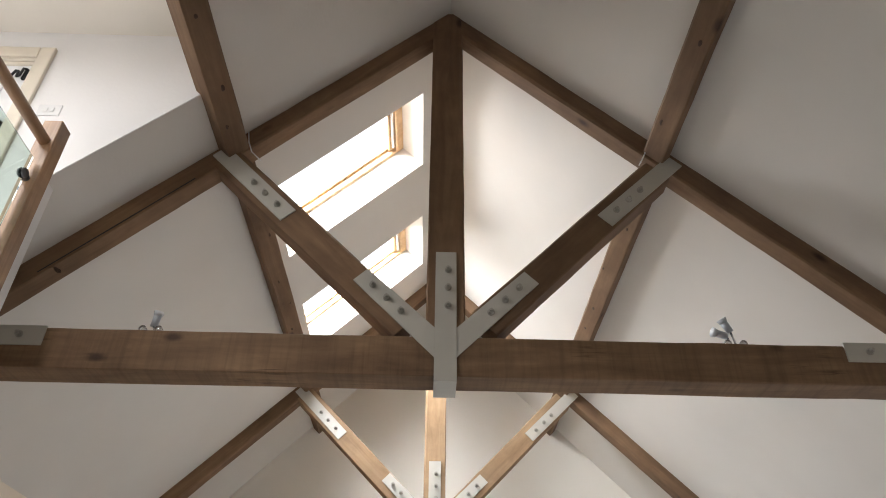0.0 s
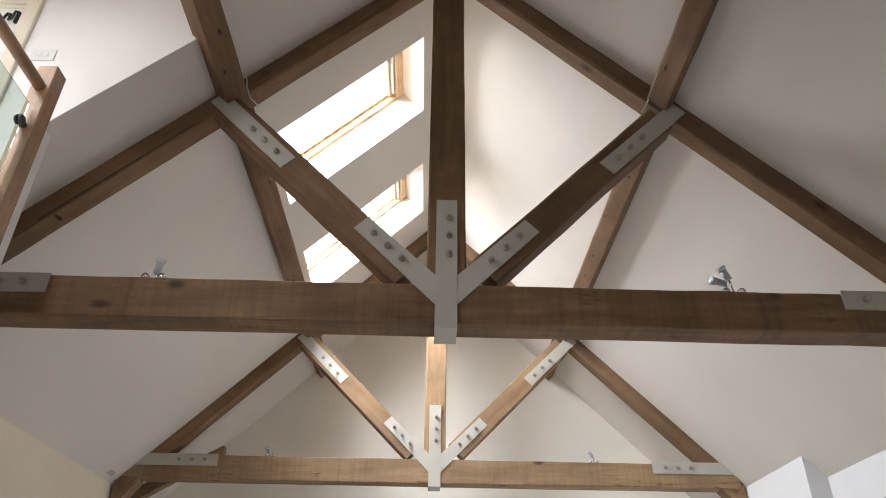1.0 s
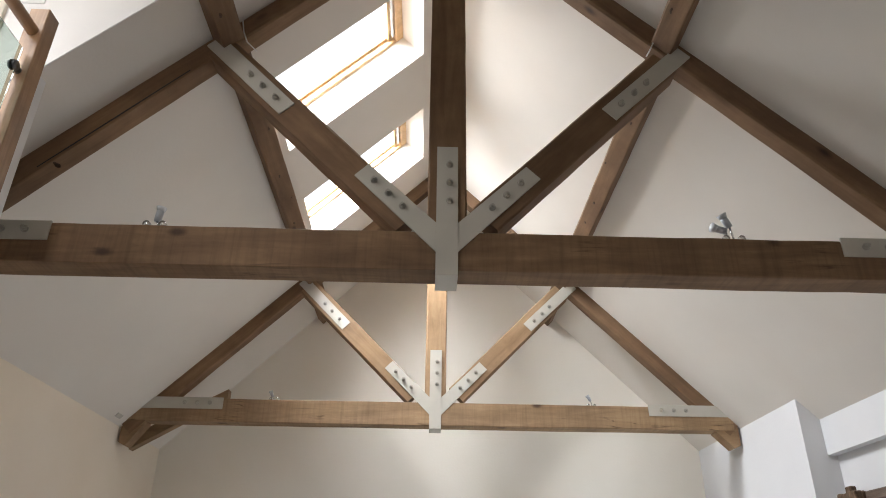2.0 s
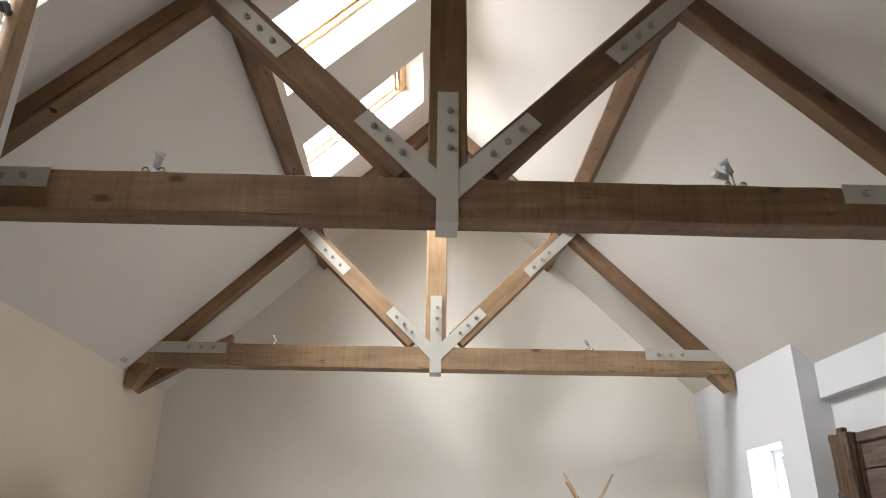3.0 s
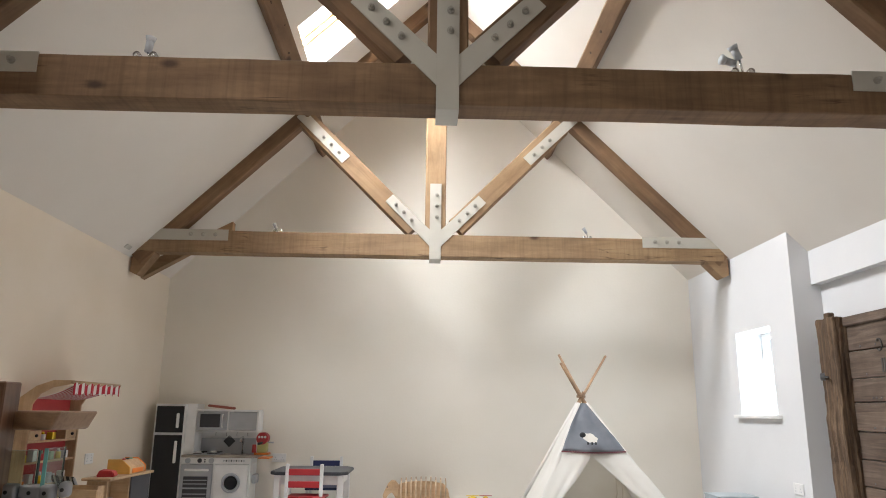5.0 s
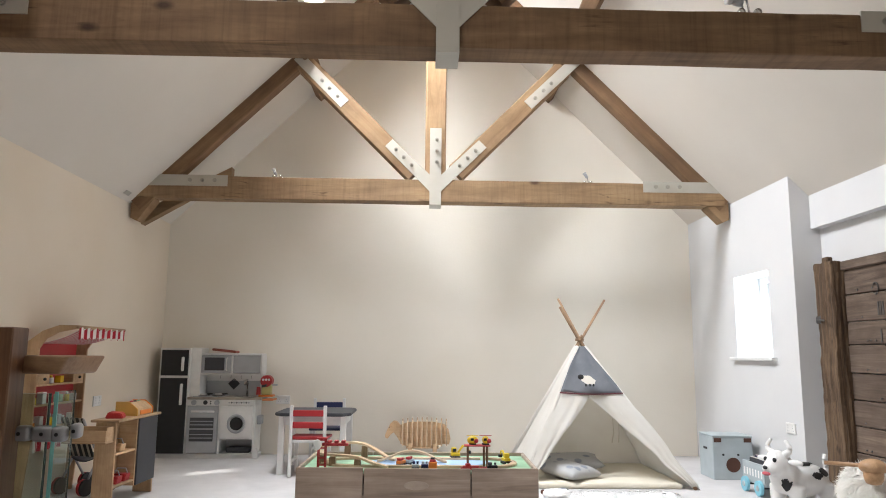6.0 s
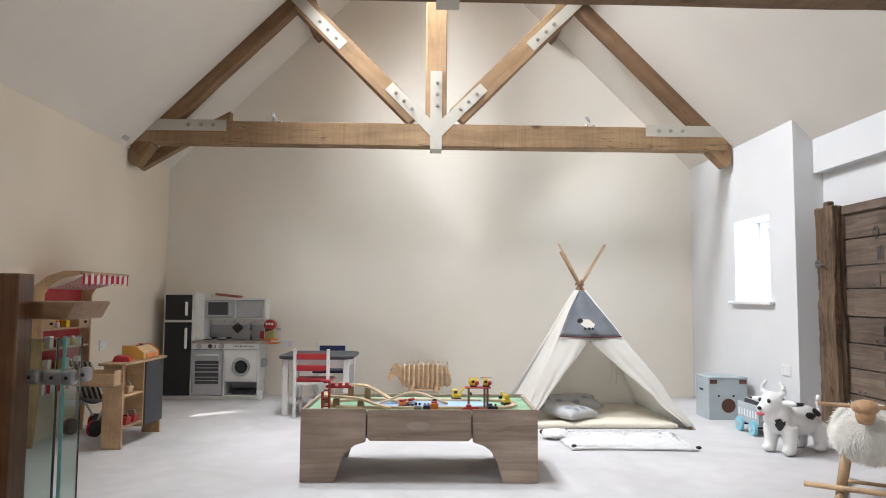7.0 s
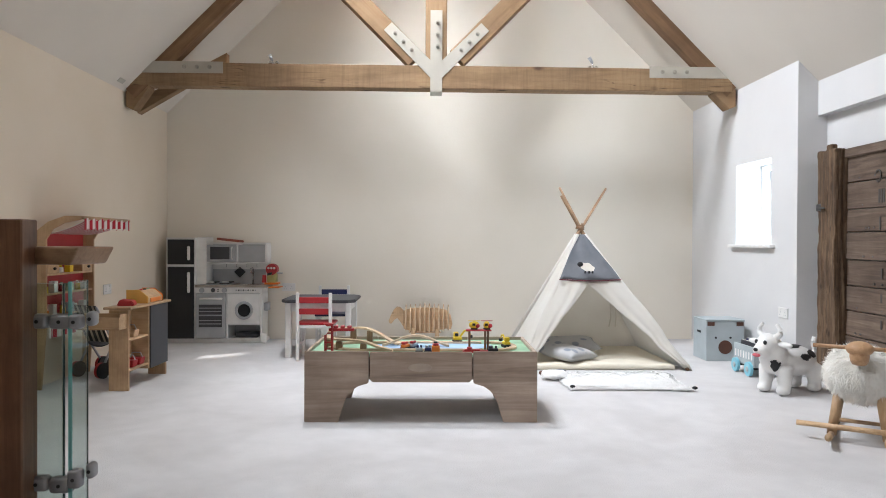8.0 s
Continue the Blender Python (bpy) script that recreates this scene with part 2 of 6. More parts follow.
m, t, p = nt("glass_edge")
p.inputs["Base Color"].default_value = (0.26, 0.62, 0.58, 1)
p.inputs["Roughness"].default_value = 0.15
p.inputs["Transmission Weight"].default_value = 0.35
GLASSEDGE = m
# one glass, two edge tones: its bright and dark lines are put into colour
EDGEPALE = plain("pale_glass_edge", (0.62, 0.68, 0.64), 0.2)
EDGEDARK = plain("dark_glass_edge", (0.03, 0.06, 0.055), 0.15)


# ---- building helpers ----
def part(name, bm, mat, parent=None, label="", smooth=False):
    me = bpy.data.meshes.new(name)
    bmesh.ops.recalc_face_normals(bm, faces=bm.faces)
    bm.to_mesh(me)
    bm.free()
    for f_ in me.polygons:
        f_.use_smooth = smooth
    me.materials.append(mat)
    ob = new(name, me)
    if parent is not None:
        ob.parent = parent
    if label:
        ob["label"] = label
    return ob


def thing(name, label, category, m=None, group="", kind=""):
    ob = new(name)
    ob.matrix_basis = m if m is not None else Matrix()
    return tagged(ob, label, category, group, kind)


def add_box(bm, lo, hi, m=None, bevel=0.0, seg=1):
    lo, hi = Vector(lo), Vector(hi)
    mm = Matrix.LocRotScale((lo + hi) / 2, None, hi - lo)
    r = bmesh.ops.create_cube(bm, size=1.0, matrix=mm)
    vs = r["verts"]
    if bevel:
        es = list({e for v in vs for e in v.link_edges})
        g = bmesh.ops.bevel(bm, geom=es, offset=bevel, segments=seg, affect="EDGES", profile=0.5)
        vs = list({v for f_ in g["faces"] for v in f_.verts} | {v for v in vs if v.is_valid})
    if m is not None:
        bmesh.ops.transform(bm, matrix=m, verts=vs)
    return vs


def box(lo, hi, m=None, bevel=0.0, seg=1):
    bm = bmesh.new()
    add_box(bm, lo, hi, m, bevel, seg)
    return bm


def add_rod(bm, a, b, r1, r2=None, n=12):
    a, b = Vector(a), Vector(b)
    d = b - a
    m = Matrix.Translation((a + b) / 2) @ d.to_track_quat("Z", "Y").to_matrix().to_4x4()
    return bmesh.ops.create_cone(bm, cap_ends=True, segments=n, radius1=r1, radius2=r1 if r2 is None else r2, depth=d.length, matrix=m)["verts"]


def rod(a, b, r1, r2=None, n=12):
    bm = bmesh.new()
    add_rod(bm, a, b, r1, r2, n)
    return bm


def add_ball(bm, c, r, u=16, v=10):
    r = r if hasattr(r, "__len__") else (r, r, r)
    return bmesh.ops.create_uvsphere(bm, u_segments=u, v_segments=v, radius=1.0, matrix=Matrix.LocRotScale(c, None, r))["verts"]


def ball(c, r, u=16, v=10):
    bm = bmesh.new()
    add_ball(bm, c, r, u, v)
    return bm


def add_tube(bm, pts, r, n=8, flat=1.0):
    """A swept tube along pts; r a number or one for each point."""
    pts = [Vector(p_) for p_ in pts]
    rings = []
    for i, p_ in enumerate(pts):
        d = (pts[min(i + 1, len(pts) - 1)] - pts[max(i - 1, 0)]).normalized()
        s = d.cross(Vector((0, 0, 1)))
        s = s.normalized() if s.length > 1e-4 else Vector((1, 0, 0))
        w = s.cross(d)
        ri = r[i] if hasattr(r, "__len__") else r
        rings.append([bm.verts.new(p_ + s * math.cos(2 * math.pi * k / n) * ri + w * math.sin(2 * math.pi * k / n) * ri * flat) for k in range(n)])
    for a, b in zip(rings, rings[1:]):
        for k in range(n):
            bm.faces.new((a[k], a[(k + 1) % n], b[(k + 1) % n], b[k]))
    bm.faces.new(rings[0][::-1])
    bm.faces.new(rings[-1])


def tube(pts, r, n=8, flat=1.0):
    bm = bmesh.new()
    add_tube(bm, pts, r, n, flat)
    return bm


def prism(outline, depth, to3, bevel=0.0):
    """An outline (2D points) pushed through depth; to3(a, b, d) gives the place."""
    bm = bmesh.new()
    lo = [bm.verts.new(to3(a, b, 0)) for a, b in outline]
    hi = [bm.verts.new(to3(a, b, depth)) for a, b in outline]
    n = len(outline)
    bm.faces.new(lo)
    bm.faces.new(hi[::-1])
    for i in range(n):
        bm.faces.new((lo[i], lo[(i + 1) % n], hi[(i + 1) % n], hi[i]))
    if bevel:
        bmesh.ops.recalc_face_normals(bm, faces=bm.faces)
        bmesh.ops.bevel(bm, geom=[e for e in bm.edges if e.calc_face_angle(0) > 0.6], offset=bevel, segments=2, affect="EDGES")
    return bm


def slab(us, vs, holes, thick, to3):
    """A thick sheet over us x vs with rectangular holes right through; to3(u, v, d)."""
    cu = sorted({*us, *[h for q in holes for h in q[:2]]})
    cv = sorted({*vs, *[h for q in holes for h in q[2:]]})
    cu = [c for c in cu if us[0] <= c <= us[1]]
    cv = [c for c in cv if vs[0] <= c <= vs[1]]
    bm = bmesh.new()
    cells = set()
    for i in range(len(cu) - 1):
        for j in range(len(cv) - 1):
            mu, mv = (cu[i] + cu[i + 1]) / 2, (cv[j] + cv[j + 1]) / 2
            if not any(q[0] < mu < q[1] and q[2] < mv < q[3] for q in holes):
                cells.add((i, j))
    made = {}

    def vert(i, j, d):
        if (i, j, d) not in made:
            made[(i, j, d)] = bm.verts.new(to3(cu[i], cv[j], thick * d))
        return made[(i, j, d)]

    for i, j in cells:
        for d in (0, 1):
            bm.faces.new([vert(*q, d) for q in ((i, j), (i + 1, j), (i + 1, j + 1), (i, j + 1))])
        for (a, b), nb in ((((i, j), (i + 1, j)), (i, j - 1)), (((i + 1, j), (i + 1, j + 1)), (i + 1, j)),
                           (((i + 1, j + 1), (i, j + 1)), (i, j + 1)), (((i, j + 1), (i, j)), (i - 1, j))):
            if nb not in cells:
                bm.faces.new([vert(*a, 0), vert(*b, 0), vert(*b, 1), vert(*a, 1)])
    return bm


def beam(length, w, h, seed, rough=0.0016, cham=0.007, step=0.18):
    """A rough-sawn timber along x from 0, h tall about 0, w deep in y, with waney chamfers."""
    rnd = random.Random(seed)
    n = max(2, int(length / step))
    bm = bmesh.new()
    rings = []
    cs = [rnd.uniform(0.5, 1.6) * cham for _ in range(4)]
    for i in range(n + 1):
        x = length * i / n
        cs = [min(2.4 * cham, max(0.35 * cham, c + rnd.uniform(-0.35, 0.35) * cham)) for c in cs]
        q = []
        for k, (sy, sz) in enumerate(((-1, -1), (1, -1), (1, 1), (-1, 1))):
            c = cs[k]
            y, z = sy * w / 2 + rnd.uniform(-rough, rough), sz * h / 2 + rnd.uniform(-rough, rough)
            if k in (0, 2):
                pair = [(y, z - sz * c), (y - sy * c, z)]
            else:
                pair = [(y - sy * c, z), (y, z - sz * c)]
            q += pair
        rings.append([bm.verts.new((x, *yz)) for yz in q])
    for a, b in zip(rings, rings[1:]):
        for k in range(8):
            bm.faces.new((a[k], a[(k + 1) % 8], b[(k + 1) % 8], b[k]))
    bm.faces.new(rings[0][::-1])
    bm.faces.new(rings[-1])
    return bm


def along(a, b, up=(0, 1, 0)):
    """A pose whose x axis goes from a to b, and whose y axis keeps to `up`."""
    a, b = Vector(a), Vector(b)
    x = (b - a).normalized()
    y = (Vector(up) - x * x.dot(Vector(up))).normalized()
    z = x.cross(y)
    return Matrix.Translation(a) @ Matrix((x, y, z)).transposed().to_4x4()


def timber_piece(name, a, b, w, h, mat, parent, seed, label="", **kw):
    a, b = Vector(a), Vector(b)
    ob = part(name, beam((b - a).length, w, h, seed, **kw), mat, parent, label)
    ob.matrix_basis = along(a, b)
    return ob


def lump(bm, amount, scale):
    for v in bm.verts:
        v.co += noise.noise_vector(v.co * scale) * amount
    return bm


# ---- the shell of the room ----
def structure(name, bm, mat, label, category):
    return tagged(part(name, bm, mat), label, category, kind="structure")


structure("floor", slab((XL - 1.6, XR + 0.6), (YF - 0.2, YB + 0.2), [], -0.15, lambda u, v, d: (u, v, d)), CARPET, "pale cream-grey short pile carpet across the whole room", "floor")
structure("wall_left", slab((YF, YB), (0, 2.9), [(YF - 1, YG + 0.1, 0, 9)], 0.35, lambda u, v, d: (XL - d, u, v)), PLASTER, "smooth cream plastered side wall under the roof slope", "wall")

# gable walls
gable = [(XL - 0.3, 0), (XR + 0.3, 0), (XR + 0.3, EAVE_R - 0.3 + 0.25), (APX, APZ + 0.25), (XL - 0.3, EAVE_L - 0.3 + 0.25)]
structure("wall_back", prism(gable, 0.3, lambda a, b, d: (a, YB + d, b)), PLASTER_B, "cream plastered gable end wall, slightly uneven", "wall")

# side wall with the small window, and the recess with the old plank door
YR = 5.43
structure("wall_right", slab((YR, YB), (0, 2.9), [(5.847, 6.505, 1.045, 1.782)], 0.36, lambda u, v, d: (XR + d, u, v)), PLASTER_W, "white plastered side wall with a small deep window", "wall")
structure("wall_right_recess", slab((YF, YR), (0, 2.9), [], 0.2, lambda u, v, d: (3.175 + d, u, v)), PLASTER_W, "white plastered wall set back behind the door", "wall")
structure("wall_right_header", box((3.10, YF, 2.062), (3.174, YR - 0.001, 2.85)), PLASTER_W, "white boxed header above the recess of the door", "wall")


def slope_l(u, v, d):
    return (APL - u / R2 - d / R2, v, 5.30 - u / R2 + d / R2)


def slope_r(u, v, d):
    return (APR + u / R2 + d / R2, v, 5.30 - u / R2 + d / R2)


UL, UR = (APL - XL) * R2, (XR - APR) * R2
holes = [(SKU[0], SKU[1], a, b) for a, b in SKY] + [(1.80, 9, YF - 1, YG)]
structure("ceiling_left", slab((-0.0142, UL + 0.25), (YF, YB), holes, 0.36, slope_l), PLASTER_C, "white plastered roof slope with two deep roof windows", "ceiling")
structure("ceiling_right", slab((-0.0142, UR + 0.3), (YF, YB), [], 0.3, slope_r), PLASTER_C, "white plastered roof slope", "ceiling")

# gallery: the wall with its door, ceiling, floor and outer walls
GZ = 4.415
gw = [(-4.0, 0), (-1.888, 0), (-1.888, 3.299), (-1.11, 4.077), (-1.11, GZ + 0.1), (-4.0, GZ + 0.1)]
structure("wall_gallery", prism(gw, 0.09, lambda a, b, d: (a, YG - 0.006 + d, b)), PLASTER_LIT, "white plastered wall of the upper gallery", "wall")
# the hole is added, out of view, to let the fill lamp through
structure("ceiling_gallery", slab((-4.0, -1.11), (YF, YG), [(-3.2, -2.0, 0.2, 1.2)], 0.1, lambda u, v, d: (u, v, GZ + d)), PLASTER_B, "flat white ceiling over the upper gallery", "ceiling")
structure("wall_gallery_upstand", box((-1.165, YF, 4.075), (-1.115, YG - 0.008, GZ)), PLASTER_W, "white upstand between gallery ceiling and roof slope", "wall")
structure("floor_gallery", box((-4.0, YF, 2.2), (-1.842, YG - 0.008, 2.45)), CARPET, "floor of the upper gallery", "floor")
structure("wall_gallery_outer", slab((YF, YG), (0, GZ + 0.1), [], 0.2, lambda u, v, d: (-3.85 - d, u, v)), PLASTER_W, "plain white outer wall of the gallery", "wall")
# closing wall out of view; its opening is added to admit light
structure("wall_front", slab((-4.1, XR + 0.6), (0, 5.7), [(1.5, 2.4, 0.0, 2.1)], 0.2, lambda u, v, d: (u, YF - d, v)), PLASTER, "unseen cream plastered wall with an opening added for light", "wall")

# ---- roof trusses ----
CX = 0.106


def bolt(c, parent):
    """A washer and a hexagon nut with the end of its stud."""
    bm = bmesh.new()
    add_rod(bm, (c[0], c[1] + 0.004, c[2]), (c[0], c[1] - 0.005, c[2]), 0.019, n=16)
    add_rod(bm, (c[0], c[1] - 0.005, c[2]), (c[0], c[1] - 0.021, c[2]), 0.0155, 0.0145, n=6)
    add_rod(bm, (c[0], c[1] - 0.021, c[2]), (c[0], c[1] - 0.034, c[2]), 0.0085, 0.0075, n=10)
    return part("bolt", bm, NUT, parent)


def flat_plate(name, outline, y, parent, bolts=(), thick=0.01, label=""):
    pl = part(name, prism(outline, thick, lambda a, b, d: (a, y - d, b)), STEEL, parent, label)
    for bx, bz in bolts:
        bolt((bx, y - thick, bz), pl)
    return pl


def strip(a, b, w):
    a, b = Vector(a), Vector(b)
    d = (b - a).normalized()
    n = Vector((-d.y, d.x)) * w / 2
    return [tuple(a + n), tuple(b + n), tuple(b - n), tuple(a - n)]


def truss(y, seed, label, tie_oak, oak):
    tr = thing("roof_truss", label, "truss", Matrix.Translation((0, y, 0)), "roof trusses")
    tie_z, tie_h, tie_w = 2.583, 0.212, 0.17
    timber_piece("tie_beam", (-2.70, tie_w / 2, tie_z + 0.004), (2.88, tie_w / 2, tie_z - 0.006), tie_w, tie_h, tie_oak, tr, seed, "sawn oak tie beam with saw marks")
    kp = timber_piece("king_post", (CX, tie_w / 2, 2.67), (CX, tie_w / 2, APZ - 0.02), tie_w - 0.01, 0.20, oak, tr, seed + 1)
    for s in (-1, 1):
        x_foot = (XL + 0.02) if s < 0 else (XR - 0.02)
        top = Vector((CX + s * 0.09, 0, 5.30 - abs(CX + s * 0.09 - (APL if s < 0 else APR))))
        ap = APL if s < 0 else APR
        foot = Vector((x_foot, 0, 5.30 - abs(x_foot - ap)))
        inn = Vector((-s, 0, -1)).normalized() * 0.058
        yy = Vector((0, 0.072, 0))
        timber_piece("rafter", foot + inn + yy, top + inn + yy, 0.13, 0.13, OAKR, tr, seed + 3 + s)
        # foot block below the rafter, against the wall
        pts = [(x_foot, EAVE_L if s < 0 else EAVE_R), (x_foot, (2.285 if s < 0 else 2.34)), (x_foot - s * 0.06, (2.255 if s < 0 else 2.315)), (x_foot - s * 0.205, 2.46), (x_foot - s * 0.205, 2.60)]
        part("rafter_foot", prism(pts, 0.145, lambda a, b, d: (a, 0.012 + d, b)), oak, tr)
        if s < 0:
            lo, hi = Vector((-0.09, 2.752)), Vector((-1.19, 3.852))
            foot_a, foot_b, head_a, head_b = Vector((0.0508, 2.657)), Vector((-0.342, 3.046)), Vector((-0.775, 3.428)), Vector((-1.24, 3.90))
        else:
            lo, hi = Vector((0.30, 2.766)), Vector((1.36, 3.842))
            foot_a, foot_b, head_a, head_b = Vector((0.1612, 2.657)), Vector((0.557, 3.048)), Vector((0.998, 3.446)), Vector((1.475, 3.91))
        timber_piece("strut", (lo.x, tie_w / 2 - 0.012, lo.y), (hi.x, tie_w / 2 - 0.012, hi.y), tie_w - 0.03, 0.18, oak, tr, seed + 6 + s)
        # plate at the strut's head
        d = (head_b - head_a).normalized()
        flat_plate("strut_head_plate", strip(head_a, head_b, 0.105), 0.004, tr, [tuple(head_a + d * k) for k in (0.10, 0.213, 0.32)])
        # plate at the strut's foot
        d = (foot_b - foot_a).normalized()
        o = strip(foot_a, foot_b, 0.102)
        flat_plate("strut_foot_plate", [(foot_a.x, foot_a.y - 0.082), (foot_a.x, foot_a.y + 0.08), *sorted((o[1], o[2]), key=lambda q: -q[1])], 0.0035, tr, [tuple(foot_b - d * k) for k in (0.096, 0.203, 0.31)])
        # plate at the tie's end
        xa, xb = (-1.853, -2.53) if s < 0 else (2.098, 2.775)
        flat_plate("tie_end_plate", [(xa, 2.595), (xa, 2.70), (xb, 2.70), (xb + s * 0.09, 2.595)], 0.003, tr,
                   [(xa + s * k, 2.65) for k in (0.12, 0.235, 0.35)])
    strap = bmesh.new()
    add_box(strap, (CX - 0.055, -0.012, 2.455), (CX + 0.055, 0.002, 3.195))
    add_box(strap, (CX - 0.055, -0.012, 2.445), (CX + 0.055, tie_w + 0.012, 2.4555))
    sp = part("king_post_strap", strap, STEEL, tr, "putty grey steel strap wrapped under the beam")
    for z in (2.86, 2.97, 3.08):
        bolt((CX + 0.012, -0.012, z), sp)
    return tr


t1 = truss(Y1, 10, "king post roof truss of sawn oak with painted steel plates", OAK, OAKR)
truss(Y2, 40, "king post roof truss of oak, toned as if brightly lit, close to the gable wall", LITOAK, LITOAKR)

# a long drying split in one rafter
sp_ = part("split", box((0, -0.0015, -0.0035), (0.95, 0.0015, 0.0035)), DARK, t1, "dark drying split along the rafter")
sp_.matrix_basis = along((-2.02, 0.0068, 3.02), (-1.30, 0.0068, 3.735))

kn = lump(ball((0, 0, 0), (0.030, 0.004, 0.013), 16, 10), 0.008, 40)
KNOT = timber("dark_knot", (0.03, 0.017, 0.01), (0.075, 0.042, 0.024), (0.14, 0.082, 0.045), 0, 0.9, 0.2, False, 0, 0.6)
ob = part("knot", kn, KNOT, t1, "dark split knot in the rafter", True)
ob.matrix_basis = along((-1.925, 0.007, 3.038), (-1.85, 0.007, 2.99))

for s, seed in ((-1, 71), (1, 72)):
    def sl(u, w, y, s=s):
        return Vector(((APL if s < 0 else APR) + s * (u / R2 - w / R2), y, 5.30 - u / R2 - w / R2))
    for ya, yb, k in ((YF + 0.02, Y1 + 0.074, 0), (Y1 + 0.076, Y2 + 0.074, 1), (Y2 + 0.076, YB - 0.002, 2)):
        uu = (1.869 if k == 0 else 1.862) if s < 0 else (1.818 if k == 0 else 1.828)
        deep = 0.17 if s < 0 and k == 0 else (0.094 if k else 0.085)
        mid = 0.03 if s < 0 and k == 0 else 0.066
        a, b = sl(uu, mid, ya), sl(uu, mid, yb)
        ob = tagged(part("purlin", beam(yb - ya, deep, 0.145, seed + 3 * k), OAKR), "long oak purlin carrying the roof slope between the trusses", "purlin", "purlins")
        ob.matrix_basis = along(a, b, (s, 0, 1))
        rk = random.Random(seed + 11 * k)
        x = rk.uniform(0.2, 0.5)
        while x < yb - ya - 0.1:
            kn = lump(ball((x, -deep / 2, rk.uniform(-0.05, 0.05)), (rk.uniform(0.012, 0.028), 0.003, rk.uniform(0.006, 0.012)), 12, 8), 0.004, 60)
            part("knot", kn, KNOT, ob, "dark knot", True)
            x += rk.uniform(0.25, 0.6)

bq = [(XL, 2.28), (-1.91, 2.785), (-1.91, 2.868), (XL, 2.41)]
tagged(part("brace", prism(bq, 0.10, lambda a, b, d: (a, 6.80 + d, b)), LITOAKR), "short oak brace rising from the wall behind the truss", "brace")

# thin white cables clipped behind the struts' heads
for pts in (((-1.10, 4.06), (-1.085, 3.98), (-1.055, 3.90), (-0.99, 3.83)), ((1.335, 4.06), (1.315, 3.99), (1.28, 3.915), (1.255, 3.87))):
    cb = tagged(part("cable", tube([(a, Y1 - 0.004, b) for a, b in pts], 0.004, 8), GLOSSWHITE, None, "", True), "thin white cable clipped to the rafter", "cable", "cables")

# ---- roof windows ----
def roof_window(ya, yb):
    w = thing("roof_window", "pine framed roof window in a deep white reveal", "roof window", None, "roof windows")
    ua, ub = SKU[0] + 0.02, SKU[1] - 0.02

    def bar(name, u0, u1, v0, v1, d0, d1, par, mat=PINE):
        bm = bmesh.new()
        r = add_box(bm, (u0, v0, d0), (u1, v1, d1), None, 0.006)
        for v in bm.verts:
            v.co = Vector(slope_l(*v.co))
        return part(name, bm, mat, par)

    D = 0.245
    for (u0, u1, v0, v1) in ((ua - 0.02, ua + 0.06, ya, yb), (ub - 0.06, ub + 0.02, ya, yb), (ua + 0.06, ub - 0.06, ya, ya + 0.032), (ua + 0.06, ub - 0.06, yb - 0.032, yb)):
        bar("frame", u0, u1, v0, v1, D, D + 0.10, w)
    sash = bar("sash", ua + 0.065, ua + 0.12, ya + 0.034, yb - 0.034, D + 0.03, D + 0.09, w)
    bar("sash", ub - 0.12, ub - 0.065, ya + 0.034, yb - 0.034, D + 0.03, D + 0.09, w)
    bar("sash", ua + 0.12, ub - 0.12, ya + 0.034, ya + 0.06, D + 0.05, D + 0.09, w)
    bar("sash", ua + 0.12, ub - 0.12, yb - 0.06, yb - 0.034, D + 0.05, D + 0.09, w)
    bar("vent_bar", ua + 0.075, ua + 0.1, ya + 0.08, yb - 0.08, D + 0.005, D + 0.028, w, CHROME)
    pane = bar("pane", ua + 0.121, ub - 0.121, ya + 0.061, yb - 0.061, D + 0.055, D + 0.067, w, WINGLASS)
    pane.visible_shadow = False


for a, b in SKY:
    roof_window(a, b)

# bright overcast sky seen through the roof windows
m, t, p = nt("bright_sky")
em = node(t, "ShaderNodeEmission", Strength=3.5)
em.inputs["Color"].default_value = (0.90, 0.95, 1.0, 1)
t.links.new(em.outputs[0], t.nodes["Material Output"].inputs[0])
# carried past the ridge, the glowing sheet is also there to block direct sun
structure("backdrop", slab((-2.4, 2.2), (3.3, 9.6), [], 0.02, lambda u, v, d: slope_l(u, v, 1.0 + d)), m, "plain bright white sky beyond the roof windows", "sky")


# ---- window in the side wall ----
wd = thing("window_1", "small white side window with bright daylight and a sill", "window", None, "", "structure")
ya, yb, za, zb = 5.847, 6.505, 1.045, 1.782
for lo, hi in (((XR + 0.24, ya, za), (XR + 0.30, ya + 0.05, zb)), ((XR + 0.24, yb - 0.05, za), (XR + 0.30, yb, zb)),
               ((XR + 0.24, ya + 0.05, za), (XR + 0.30, yb - 0.05, za + 0.05)), ((XR + 0.24, ya + 0.05, zb - 0.05), (XR + 0.30, yb - 0.05, zb))):
    part("window_frame", box(lo, hi, None, 0.006), GLOSSWHITE, wd)
pane = part("pane", box((XR + 0.265, ya + 0.051, za + 0.051), (XR + 0.275, yb - 0.051, zb - 0.051)), WINGLASS, wd)
pane.visible_shadow = False
part("window_sill", box((XR - 0.05, ya - 0.075, za - 0.03), (XR + 0.235, yb + 0.075, za - 0.002), None, 0.006, 2), GLOSSWHITE, wd)

# ---- gallery: door, switch, newel, rail and glass ----
gd = thing("door_1", "white panelled gallery door in a cream architrave", "door", None, "", "structure")
CREAM = plain("cream_gloss_paint", (0.74, 0.67, 0.55), 0.4)
part("architrave", box((-2.225, YG - 0.03, 2.45), (-2.14, YG - 0.001, 4.262), None, 0.008, 2), CREAM, gd)
